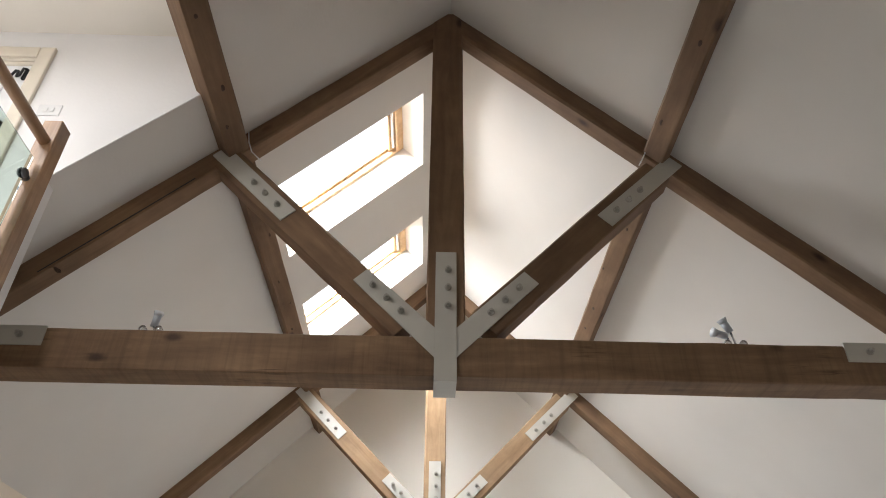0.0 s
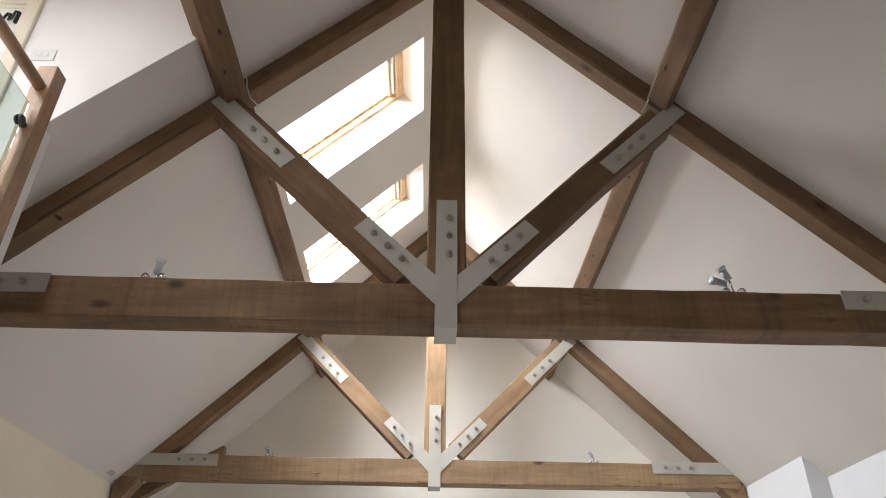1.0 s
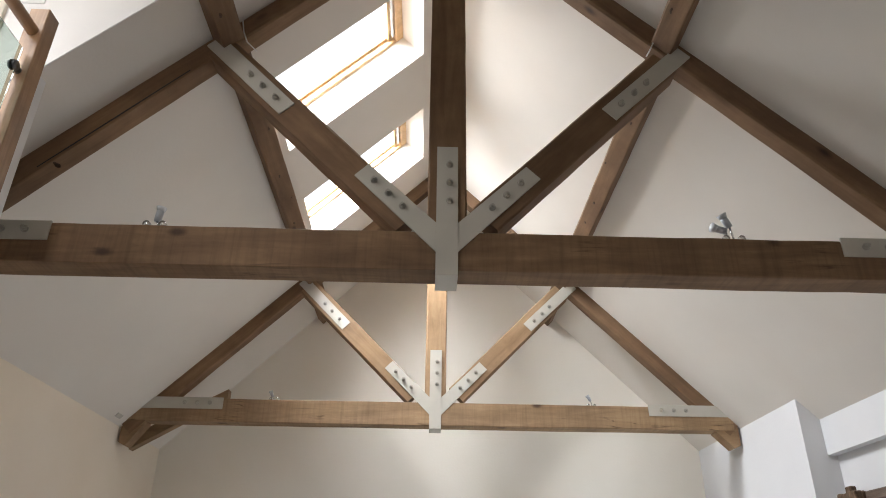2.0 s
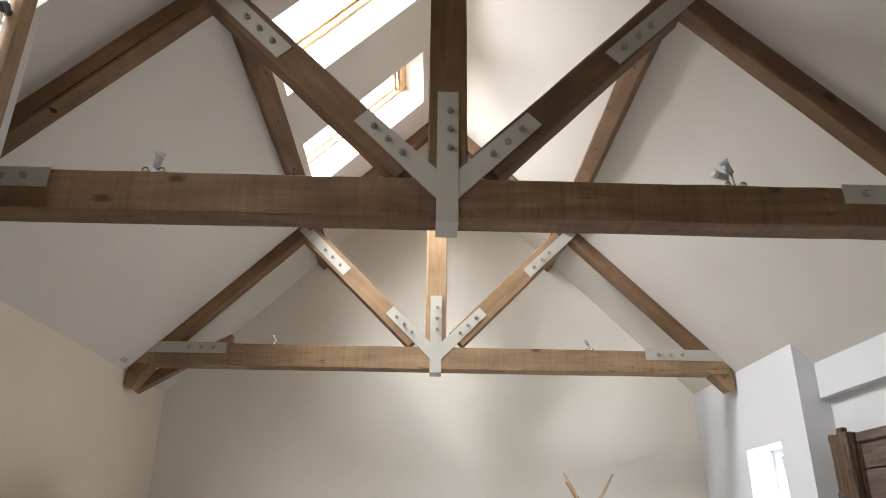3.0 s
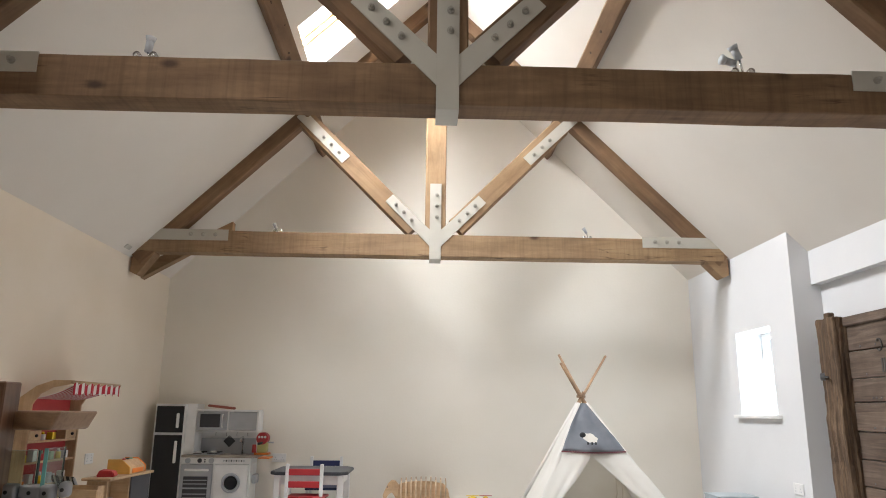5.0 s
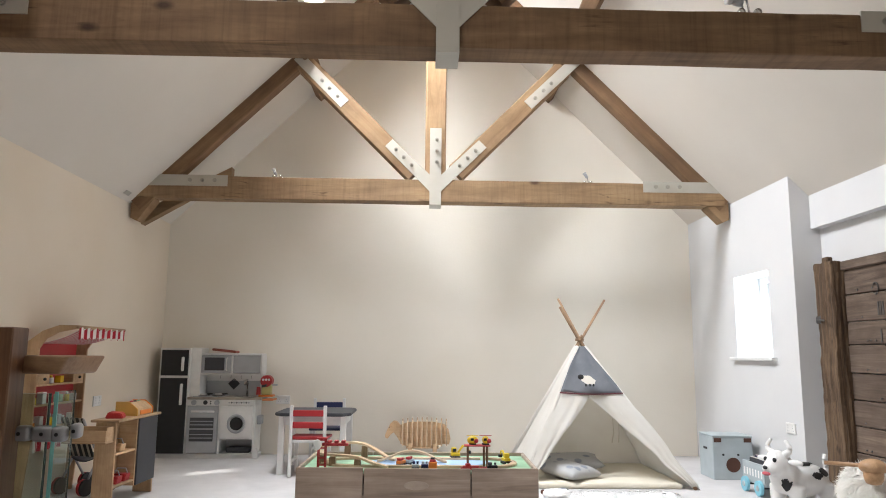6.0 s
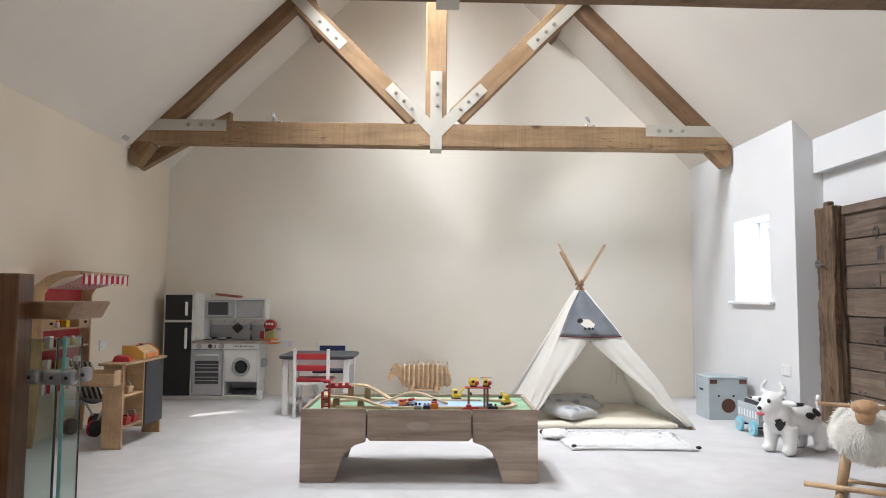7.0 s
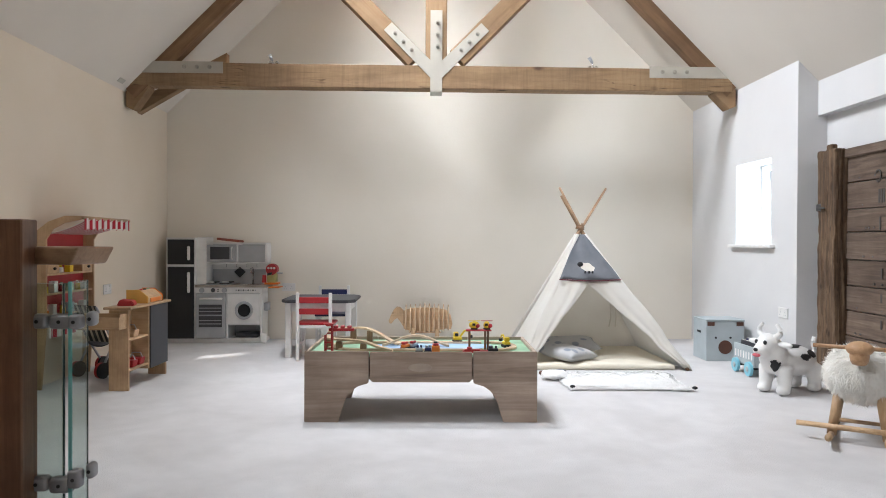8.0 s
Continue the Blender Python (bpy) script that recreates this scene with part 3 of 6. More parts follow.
part("architrave", box((-3.07, YG - 0.029, 4.178), (-2.226, YG - 0.001, 4.262), None, 0.008, 2), CREAM, gd)
part("architrave", box((-3.155, YG - 0.03, 2.45), (-3.071, YG - 0.001, 4.262), None, 0.008, 2), CREAM, gd)
for k, z in enumerate((4.150, 4.118)):
    part("door_stop", box((-3.07, YG - 0.022 + 0.008 * k, z), (-2.226, YG - 0.001, z + (0.027 if k == 0 else 0.031)), None, 0.004), CREAM, gd)
part("door_leaf", box((-3.06, YG - 0.012, 2.47), (-2.23, YG - 0.001, 4.117), None, 0.004), GLOSSWHITE, gd)
part("door_panel", box((-2.97, YG - 0.018, 3.53), (-2.33, YG - 0.0121, 3.96), None, 0.005), GLOSSWHITE, gd)
for z in (4.03, 3.62):
    bm = tube([(-2.234, YG - 0.03, z + 0.035), (-2.246, YG - 0.042, z + 0.028), (-2.252, YG - 0.042, z - 0.028), (-2.266, YG - 0.04, z - 0.034), (-2.272, YG - 0.038, z + 0.012), (-2.288, YG - 0.036, z + 0.018), (-2.305, YG - 0.03, z - 0.012), (-2.325, YG - 0.026, z - 0.02)], 0.0075, 8)
    add_box(bm, (-2.25, YG - 0.026, z - 0.035), (-2.232, YG - 0.013, z + 0.045))
    part("hinge", bm, DARK, gd, "black wrought iron hinge")
sw = thing("light_switch", "white plastic double light switch on the gallery wall", "switch")
pl = part("plate", box((-2.09, YG - 0.012, 3.73), (-1.965, YG - 0.0005, 3.812), None, 0.004, 2), GLOSSWHITE, sw)
for x in (-2.045, -2.01):
    part("rocker", box((x - 0.012, YG - 0.017, 3.757), (x + 0.012, YG - 0.0121, 3.787), None, 0.002), GLOSSWHITE, sw)


def clamp(parent, c, ax):
    """A round-ended glass clamp; ax is the way that it reaches."""
    c, ax = Vector(c), Vector(ax).normalized()
    bm = bmesh.new()
    side = Vector((1, 0, 0)) if abs(ax.x) < 0.5 else Vector((0, 1, 0))
    for s in (-1, 1):
        add_rod(bm, c + side * s * 0.007, c + side * s * 0.018, 0.024, 0.021, 18)
    add_rod(bm, c - ax * 0.045, c - ax * 0.005, 0.016, 0.018, 12)
    return part("glass_clamp", bm, GUN, parent, "dark satin metal clamp", True)


nw = thing("gallery_balustrade", "oak newel with round handrail and glass panel above the room", "balustrade", Matrix.Translation((-1.791, 2.495, 2.2)))
ob = part("newel_post", box((-0.0, -0.045, -0.045), (1.25, 0.045, 0.045), None, 0.004), RAILOAK, nw)
ob.matrix_basis = along((0, 0, 0), (0, 0, 1))
ob = part("handrail", rod((0, 0, 0), (4.6, 0, 0), 0.027, n=20), RAILOAK, nw, "", True)
ob.matrix_basis = Matrix.Translation((0, -0.046, 1.115)) @ pose(0, 0, 0, 0, 0, -90)
part("glass_panel", box((-0.005, -2.4, 0.32), (0.005, -0.07, 0.99), None, 0.001), GLASS, nw)
clamp(nw, (0, -0.085, 0.88), (0, -1, 0))
clamp(nw, (0, -0.085, 0.42), (0, -1, 0))

# ---- balustrade by the stair, on the main floor ----
bl = thing("stair_balustrade", "oak newel post with stub handrail and clear glass panels", "balustrade", Matrix.Translation((-1.295, 2.245, 0)))
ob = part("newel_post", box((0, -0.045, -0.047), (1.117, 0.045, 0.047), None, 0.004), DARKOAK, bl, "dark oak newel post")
ob.matrix_basis = along((0, 0, 0), (0, 0, 1))
bm = prism([(-0.02, 0.0461), (0.178, -0.012), (0.20, 0.195), (0.02, 0.20)], 0.058, lambda a, b, d: (a * (1 + 0.15 * d / 0.058 * (a > 0.1)), b, 0.973 + d))
bmesh.ops.recalc_face_normals(bm, faces=bm.faces)
bmesh.ops.bevel(bm, geom=bm.edges[:], offset=0.009, segments=4, profile=0.5, affect="EDGES")
part("handrail", bm, RAILOAK, bl, "light oak handrail stub", True)
g = part("glass_panel", box((0.029, 0.05, 0.02), (0.123, 0.060, 0.912), None, 0.001), GLASS, bl)
part("glass_edge", box((0.0255, 0.050, 0.02), (0.0285, 0.060, 0.912)), EDGEPALE, g, "glass edge strip, bright line in its colour")
part("glass_edge", box((0.1235, 0.050, 0.02), (0.127, 0.060, 0.912)), EDGEDARK, g, "glass edge strip, dark line in its colour")
g = part("glass_panel", box((0.162, 0.0145, 0.02), (0.171, 0.12, 0.92), None, 0.001), GLASS, bl)
part("glass_edge", box((0.1615, 0.010, 0.02), (0.1725, 0.014, 0.92)), GLASSEDGE, g, "turquoise polished glass edge")
part("glass_edge", box((0.1615, 0.1205, 0.02), (0.1715, 0.123, 0.92)), EDGEDARK, g, "glass edge strip, dark line in its colour")
for x0, x1, y0, z0, z1 in ((0.025, 0.087, 0.020, 0.767, 0.814), (0.0885, 0.159, 0.024, 0.765, 0.813), (0.1605, 0.203, 0.0, 0.767, 0.815), (0.204, 0.233, 0.03, 0.774, 0.822),
                           (0.018, 0.087, 0.020, 0.242, 0.291), (0.0885, 0.156, 0.024, 0.234, 0.286), (0.1575, 0.201, 0.0, 0.257, 0.318), (0.202, 0.230, 0.03, 0.279, 0.330)):
    cl = part("glass_clamp", box((x0, y0, z0), (x1, y0 + 0.045, z1), None, 0.013, 4), ZINC, bl, "satin grey metal glass clamp", True)
    part("grub_screw", rod(((x0 + x1) / 2, y0 + 0.001, (z0 + z1) / 2), ((x0 + x1) / 2, y0 - 0.002, (z0 + z1) / 2), 0.006, n=10), DARK, cl)

# ---- spotlights on the tie beams ----
FROST = plain("frosted_lens", (0.62, 0.63, 0.64), 0.25)


def lamp_head(parent, m):
    h = part("lamp_head", rod((0, 0, 0.0), (0, 0, 0.05), 0.0155, 0.017, 20), SILVER, parent, "satin grey lamp head", True)
    h.matrix_basis = m
    part("lens_cup", rod((0, 0, 0.0505), (0, 0, 0.069), 0.018, 0.023, 22), FROST, h, "frosted white glass cup", True)
    return h


def spotlight(x, y, z, turn, heads, label):
    sp = thing("spotlight", label, "spotlight", pose(x, y, z, 0, 0, turn) @ Matrix.Scale(1.15 if y < 5 else 0.85, 4), "spotlights")
    part("base", box((-0.065, -0.025, 0), (0.065, 0.025, 0.016), None, 0.006, 2), CHROME, sp)
    for sx in (-0.035, 0.035):
        part("boss", rod((sx, -0.028, 0.02), (sx, 0.02, 0.02), 0.016, n=16), CHROME, sp, "", True)
    for hx, hz, rx, ry in heads:
        part("stem", rod((hx + 0.012, 0, 0.016), (hx, 0, hz), 0.0045), CHROME, sp, "", True)
        lamp_head(sp, pose(hx, 0, hz, rx, ry, 0))
    return sp


spotlight(-1.366, Y1 + 0.06, 2.692, 0, ((0.0, 0.045, 4, 8),), "small chrome spotlight standing up from the tie beam")
spotlight(-1.40, Y2 + 0.06, 2.692, 0, ((-0.02, 0.045, 4, -25),), "small chrome spotlight leaning on the far tie beam")
spotlight(1.575, Y1 + 0.06, 2.680, 0, ((0.0, 0.088, 10, -30), (-0.022, 0.068, 12, -80)), "chrome double spotlight with tilted frosted heads")
spotlight(1.575, Y2 + 0.06, 2.680, 0, ((0.0, 0.075, 8, -34),), "slim chrome spotlight with one tilted head")

# ---- old plank door in the recess ----
INK = plain("faded_ink", (0.085, 0.075, 0.068), 0.9)
od = thing("door_2", "weathered dark plank barn door with stencil marks", "door", None, "", "structure")
rnd = random.Random(5)
SEAMS = (0.02, 0.19, 0.375, 0.562, 0.744, 0.934, 1.136, 1.302, 1.499, 1.688)
for z, z1 in zip(SEAMS, SEAMS[1:]):
    bm = bmesh.new()
    add_box(bm, (3.125 + rnd.uniform(-0.005, 0.005), 4.0, z + 0.003), (3.165, 5.125, z1 - 0.003), None, 0.005)
    for v in bm.verts:
        v.co.z += (0.004 if v.co.y > 4.5 else -0.002) * rnd.uniform(0.2, 1.0)
    part("plank", bm, OLDWOOD, od)
    for k in range(3):
        y0 = rnd.uniform(4.35, 5.0)
        part("nail", rod((3.128, y0, z + 0.03), (3.117, y0, z + 0.03), 0.006, 0.005, 8), GUN, od, "rusty nail head")
ring = [(3.1185, 4.719 + 0.028 * math.cos(a), 1.522 + 0.04 * math.sin(a)) for a in [radians(40 + 10 * k) for k in range(29)]]
part("stencil_mark", tube(ring, 0.006, 6), INK, od, "faded black round stencil mark")
for y0, z0, z1 in ((4.70, 1.335, 1.43), (4.675, 1.335, 1.43), (4.65, 1.335, 1.43), (4.668, 0.815, 0.885), (4.668, 0.65, 0.71), (4.666, 0.468, 0.53), (4.69, 1.15, 1.24)):
    part("stencil_mark", box((3.1165, y0, z0), (3.1205, y0 + 0.014, z1)), INK, od, "faded black stencil mark")
part("top_rail", lump(box((3.10, 4.0, 1.685), (3.17, 5.08, 1.755), None, 0.01), 0.006, 9), OLDWOOD, od)
ps = thing("door_post", "rough worn oak door post with knots and splits", "post", Matrix.Translation((3.075, 5.19, 0)))
bm = bmesh.new()
add_box(bm, (-0.045, -0.115, 0), (0.06, 0.115, 1.76), None, 0.012, 2)
bmesh.ops.subdivide_edges(bm, edges=[e for e in bm.edges if abs(e.verts[0].co.z - e.verts[1].co.z) > 1], cuts=60)
bmesh.ops.subdivide_edges(bm, edges=[e for e in bm.edges if abs(e.verts[0].co.z - e.verts[1].co.z) < 0.001 and e.calc_length() > 0.05], cuts=7, use_grid_fill=True)
for v in bm.verts:
    q = v.co
    v.co = q + noise.noise_vector(q * 4.0 + Vector((3, 1, 0))) * 0.010 + noise.noise_vector(Vector((q.x * 38, q.y * 38, q.z * 2.2))) * 0.010 + noise.noise_vector(q * 19.0) * 0.007
part("post", bm, OLDPOST, ps)
bm = box((-0.05, 0.06, 1.30), (-0.02, 0.13, 1.36), None, 0.008)
add_rod(bm, (-0.05, 0.10, 1.33), (-0.07, -0.02, 1.32), 0.009, 0.006, 8)
part("latch", bm, GUN, ps, "old iron latch")
part("peg", box((-0.03, -0.04, 1.755), (0.02, 0.03, 1.80), None, 0.008), OLDPOST, ps)

# ---- more helpers ----
def smooth(pts, n=5):
    """A rounder line through pts."""
    pts = [Vector(q) for q in pts]
    out = []
    for i in range(len(pts) - 1):
        a, b, c, d = pts[max(i - 1, 0)], pts[i], pts[i + 1], pts[min(i + 2, len(pts) - 1)]
        for k in range(n):
            u = k / n
            out.append(0.5 * ((2 * b) + (c - a) * u + (2 * a - 5 * b + 4 * c - d) * u * u + (3 * b - a - 3 * c + d) * u ** 3))
    return out + [pts[-1]]


def tufts(bm, n, place, length, width, rnd, droop):
    """n small tapering locks; place() gives a point and the way out of the surface."""
    for _ in range(n):
        p0, n_ = place()
        dwn = Vector((rnd.uniform(-0.6, 0.6), rnd.uniform(-0.6, 0.6), -droop * rnd.uniform(0.2, 1.2)))
        tng = dwn - n_ * dwn.dot(n_)
        tng = tng.normalized() if tng.length > 1e-4 else Vector((1, 0, 0))
        s_ = n_.cross(tng).normalized() * width * rnd.uniform(0.6, 1.3)
        le = length * rnd.uniform(0.6, 1.4)
        p1 = p0 + tng * le * 0.5 + n_ * le * 0.22
        p2 = p0 + tng * le + n_ * le * rnd.uniform(0.05, 0.4)
        v0, v1, v2, v3, v4 = [bm.verts.new(q) for q in (p0 - s_, p0 + s_, p1 + s_ * 0.8, p1 - s_ * 0.8, p2)]
        bm.faces.new((v0, v1, v2, v3))
        bm.faces.new((v3, v2, v4))


# ---- sockets and small fixtures ----
def socket(m):
    s = thing("socket", "white plastic double wall socket", "socket", m, "wall sockets")
    part("plate", box((-0.073, -0.01, -0.043), (0.073, -0.0005, 0.043), None, 0.004, 2), GLOSSWHITE, s)
    for x in (-0.035, 0.035):
        part("switch", box((x - 0.008, -0.014, 0.018), (x + 0.008, -0.0101, 0.034), None, 0.002), GLOSSWHITE, s)
        for dx, dz in ((0, 0.004), (-0.011, -0.018), (0.011, -0.018)):
            part("slot", box((x + dx - 0.003, -0.0112, dz - 0.004), (x + dx + 0.003, -0.0101, dz + 0.004)), SILVER, s)
    return s


socket(pose(XR, 5.62, 0.487, 0, 0, -90))
socket(pose(XL, 6.15, 0.63, 0, 0, 90))
socket(pose(-1.46, YB, 0.56))
vent = thing("air_vent", "small grey vent cover where the slope meets the wall", "vent", along(slope_l(UL - 0.078, 6.31, 0), slope_l(UL - 0.2, 6.31, 0), (0, 1, 0)))
part("cover", box((-0.022, -0.055, -0.008), (0.022, 0.055, 0.008), None, 0.004, 2), STEEL, vent)

# ---- train table ----
tt = thing("train_table", "wood-effect toddler train table with arched legs and drawer", "play table", pose(-0.015, 4.062, 0, 0, 0, -0.9) @ Matrix.Diagonal((1.003, 1, 0.985, 1)))
TW, TD, TH = 0.677, 0.66, 0.42


def leg_outline(s):
    q = [(0.677, 0), (0.480, 0), (0.466, 0.045), (0.444, 0.12), (0.43, 0.155), (0.40, 0.19), (0.365, 0.213), (0.33, 0.224), (0.308, 0.23), (0.305, 0.24), (0.303, 0.42), (0.677, 0.42)]
    return [(s * a, b) for a, b in q]


for s in (-1, 1):
    part("leg_panel", prism(leg_outline(s), 0.02, lambda a, b, d: (a, d, b), 0.003), GREYWOOD, tt)
    part("leg_panel", prism(leg_outline(s), 0.02, lambda a, b, d: (a, TD - d, b), 0.003), GREYWOOD, tt)
    q = [(0.021, 0), (0.16, 0), (0.19, 0.14), (0.24, 0.22), (0.30, 0.238), (0.36, 0.238), (0.42, 0.22), (0.47, 0.14), (0.50, 0), (TD - 0.021, 0), (TD - 0.021, 0.419), (0.021, 0.419)]
    part("side_panel", prism(q, 0.02, lambda a, b, d: (s * (TW - d), a, b), 0.003), GREYWOOD, tt)
dr = part("drawer", prism([(-0.297, 0.255), (-0.282, 0.238), (0.282, 0.238), (0.297, 0.255), (0.297, 0.417), (-0.297, 0.417)], 0.02, lambda a, b, d: (a, -0.004 + d, b), 0.003), GREYWOOD, tt)
bm = bmesh.new()
add_rod(bm, (0, -0.0035, 0), (0, -0.007, 0), 1.0, 0.96, 28)
for v in bm.verts:
    v.co.x, v.co.z = v.co.x * 0.07 - 0.005, v.co.z * 0.025 + 0.325
part("handle", bm, timber("pale_laminate", (0.40, 0.33, 0.275), (0.50, 0.42, 0.355), (0.56, 0.48, 0.41), 0, 0.5, 0.8, False, 0, 0.05), dr, "pale oval finger pull")
part("back_rail", box((-0.30, TD - 0.02, 0.24), (0.30, TD, 0.419)), GREYWOOD, tt)
part("shelf", box((-0.655, 0.022, 0.25), (0.655, TD - 0.022, 0.27)), GREYWOOD, tt)
part("play_board", box((-0.656, 0.021, 0.385), (0.656, TD - 0.021, 0.40)), GREEN, tt, "green printed play board")
q = [(-0.05 + 0.34 * math.cos(a) * (1 + 0.2 * math.sin(3 * a)), 0.30 + 0.19 * math.sin(a) * (1 + 0.2 * math.cos(2 * a))) for a in [2 * math.pi * k / 28 for k in range(28)]]
part("printed_lake", prism([(a + 0.12, b) for a, b in q], 0.002, lambda a, b, d: (a, b, 0.4005 + d)), LAKE, tt, "light blue printed lake")


BEECHD = timber("brown_beech", (0.20, 0.11, 0.06), (0.28, 0.17, 0.10), (0.36, 0.23, 0.14), 2, 0.5, 0.3, False, 0, 0.05)


def tpose(x, y, z=0.4025, turn=0.0):
    return tt.matrix_basis @ pose(x, y, z, 0, 0, turn)


def track(pts, label="beech wood toy railway track"):
    """Grooved toy track along pts in the table's own places."""
    tr_ = thing("toy_track", label, "toy track", tpose(0, 0), "toy tracks")
    pts = [Vector(p_) for p_ in pts]
    bm = bmesh.new()
    rings = []
    for i, p_ in enumerate(pts):
        d = pts[min(i + 1, len(pts) - 1)] - pts[max(i - 1, 0)]
        s_ = d.cross(Vector((0, 0, 1))).normalized()
        prof = [(-0.02, 0), (-0.02, 0.012), (-0.013, 0.012), (-0.013, 0.009), (-0.008, 0.009), (-0.008, 0.012), (0.008, 0.012), (0.008, 0.009), (0.013, 0.009), (0.013, 0.012), (0.02, 0.012), (0.02, 0)]
        rings.append([bm.verts.new(p_ + s_ * a + Vector((0, 0, b))) for a, b in prof])
    for a, b in zip(rings, rings[1:]):
        for k in range(12):
            bm.faces.new((a[k], a[(k + 1) % 12], b[(k + 1) % 12], b[k]))
    bm.faces.new(rings[0][::-1])
    bm.faces.new(rings[-1])
    part("rail", bm, TRACKWOOD, tr_)
    return tr_


def arc(cx, cy, rx, ry, a0, a1, n=20, z=lambda k: 0.0):
    return [(cx + rx * math.cos(radians(a0 + (a1 - a0) * k / n)), cy + ry * math.sin(radians(a0 + (a1 - a0) * k / n)), z(k / n)) for k in range(n + 1)]


ease = lambda k: k * k * (3 - 2 * k)
track(arc(-0.33, 0.30, 0.24, 0.16, 90, 270))
track([(x, 0.46, 0) for x in (-0.33, -0.2, 0.0, 0.2, 0.38)])
track(arc(0.40, 0.30, 0.17, 0.17, -90, 90))
track([(-0.33 + k * 0.08, 0.14, 0) for k in range(10)])
hump = [(-0.25 + 0.42 * k / 24, 0.34 - 0.02 * k / 24, 0.062 * math.sin(math.pi * k / 24) ** 1.5) for k in range(25)]
track(hump, "arched beech toy railway bridge track")
track(smooth([(-0.585, 0.36, 0.055), (-0.575, 0.26, 0.055), (-0.51, 0.19, 0.056), (-0.42, 0.165, 0.055), (-0.34, 0.15, 0.046), (-0.26, 0.13, 0.02), (-0.17, 0.11, 0.0)], 4), "sloping beech toy railway ramp track")
track(smooth([(-0.60, 0.42, 0.07), (-0.53, 0.50, 0.082), (-0.45, 0.50, 0.088), (-0.36, 0.47, 0.088), (-0.28, 0.44, 0.06), (-0.19, 0.40, 0.012), (-0.14, 0.38, 0.0)], 4), "raised beech toy railway track on blocks")
for x, y, h in ((-0.50, 0.19, 0.054), (-0.35, 0.15, 0.046), (-0.45, 0.50, 0.086), (-0.34, 0.465, 0.083), (-0.57, 0.27, 0.053)):
    b = thing("bridge_block", "brown wooden support block under the toy track", "toy block", tpose(x, y), "track supports")
    part("block", prism([(-0.02, 0), (0.02, 0), (0.017, h - 0.002), (-0.017, h - 0.002)], 0.05, lambda a, c, d: (a, d - 0.025, c), 0.002), BEECHD, b)


def toy_wagon(x, y, body, cab, turn, label, long_=0.055, z=0.4145):
    w = thing("toy_wagon", label, "toy train", tpose(x, y, z, turn), "toy wagons")
    part("chassis", box((-long_ / 2, -0.014, 0.007), (long_ / 2, 0.014, 0.014), None, 0.002), DARK, w)
    part("body", box((-long_ / 2 + 0.003, -0.015, 0.0141), (long_ / 2 - 0.003, 0.015, 0.032), None, 0.004, 2), body, w)
    part("cab", box((-long_ / 2 + 0.006, -0.012, 0.0321), (-0.002, 0.012, 0.048), None, 0.004, 2), cab, w)
    part("funnel", rod((long_ / 4, 0, 0.032), (long_ / 4, 0, 0.046), 0.005, 0.007, 10), cab, w)
    for sx in (-1, 1):
        for sy in (-1, 1):
            part("wheel", rod((sx * long_ * 0.3, sy * 0.013, 0.008), (sx * long_ * 0.3, sy * 0.018, 0.008), 0.008, n=12), DARK, w)


toy_wagon(-0.10, 0.19, ORANGE, RED, 60, "orange wooden toy engine beside the track", 0.07, 0.403)
toy_wagon(-0.05, 0.24, PALEBLUE, RED, 65, "pale blue and red wooden toy engine", 0.075, 0.403)
toy_wagon(-0.012, 0.05, PALEBLUE, BLUE, 0, "blue wooden toy wagon near the front edge", 0.045, 0.404)
toy_wagon(0.04, 0.05, BLUE, PALEBLUE, 0, "navy wooden toy wagon near the front edge", 0.045, 0.404)
toy_wagon(0.422, 0.04, DARK, SLATE, 0, "black wooden toy wagon near the front edge", 0.065, 0.402)
tw_ = thing("toy_tower", "orange wooden toy silo with a dark cap", "toy building", tpose(0.085, 0.065, 0.402))
part("body", box((-0.024, -0.02, 0), (0.024, 0.02, 0.045), None, 0.004, 2), ORANGE, tw_)
part("neck", box((-0.018, -0.016, 0.0452), (0.018, 0.016, 0.058), None, 0.003), RED, tw_)
part("cap", rod((0, 0, 0.0582), (0, 0, 0.068), 0.014, 0.011, 14), DARK, tw_)
bt = thing("toy_boat", "small red wooden toy boat", "toy boat", tpose(0.30, 0.07, 0.402))
part("hull", prism([(-0.05, 0.0), (0.035, 0.0), (0.05, 0.022), (-0.045, 0.022)], 0.03, lambda a, b, d: (a, d - 0.015, b), 0.003), RED, bt)
part("cabin", box((-0.03, -0.01, 0.0222), (0.0, 0.01, 0.036), None, 0.003), RED, bt)


def digger(x, y, z, turn, s=1.0):
    d = thing("toy_digger", "yellow and black plastic toy digger", "toy digger", tpose(x, y, z, turn) @ Matrix.Scale(s, 4), "toy diggers")
    for sy in (-1, 1):
        part("track_belt", box((-0.035, sy * 0.022 - 0.01, 0), (0.035, sy * 0.022 + 0.01, 0.022), None, 0.008, 3), DARK, d)
    part("deck", box((-0.03, -0.025, 0.0225), (0.032, 0.025, 0.045), None, 0.005, 2), YELLOW, d)
    part("cab", box((-0.026, -0.02, 0.0455), (0.008, 0.02, 0.08), None, 0.006, 2), YELLOW, d)
    part("window", box((-0.02, -0.0215, 0.053), (0.004, -0.0201, 0.073)), DARK, d)
    part("boom", tube([(0.02, 0, 0.045), (0.055, 0, 0.09), (0.085, 0, 0.085), (0.10, 0, 0.055)], [0.008, 0.008, 0.006, 0.005], 8), YELLOW, d)
    part("bucket", box((0.088, -0.014, 0.035), (0.112, 0.014, 0.058), None, 0.006, 2), DARK, d)


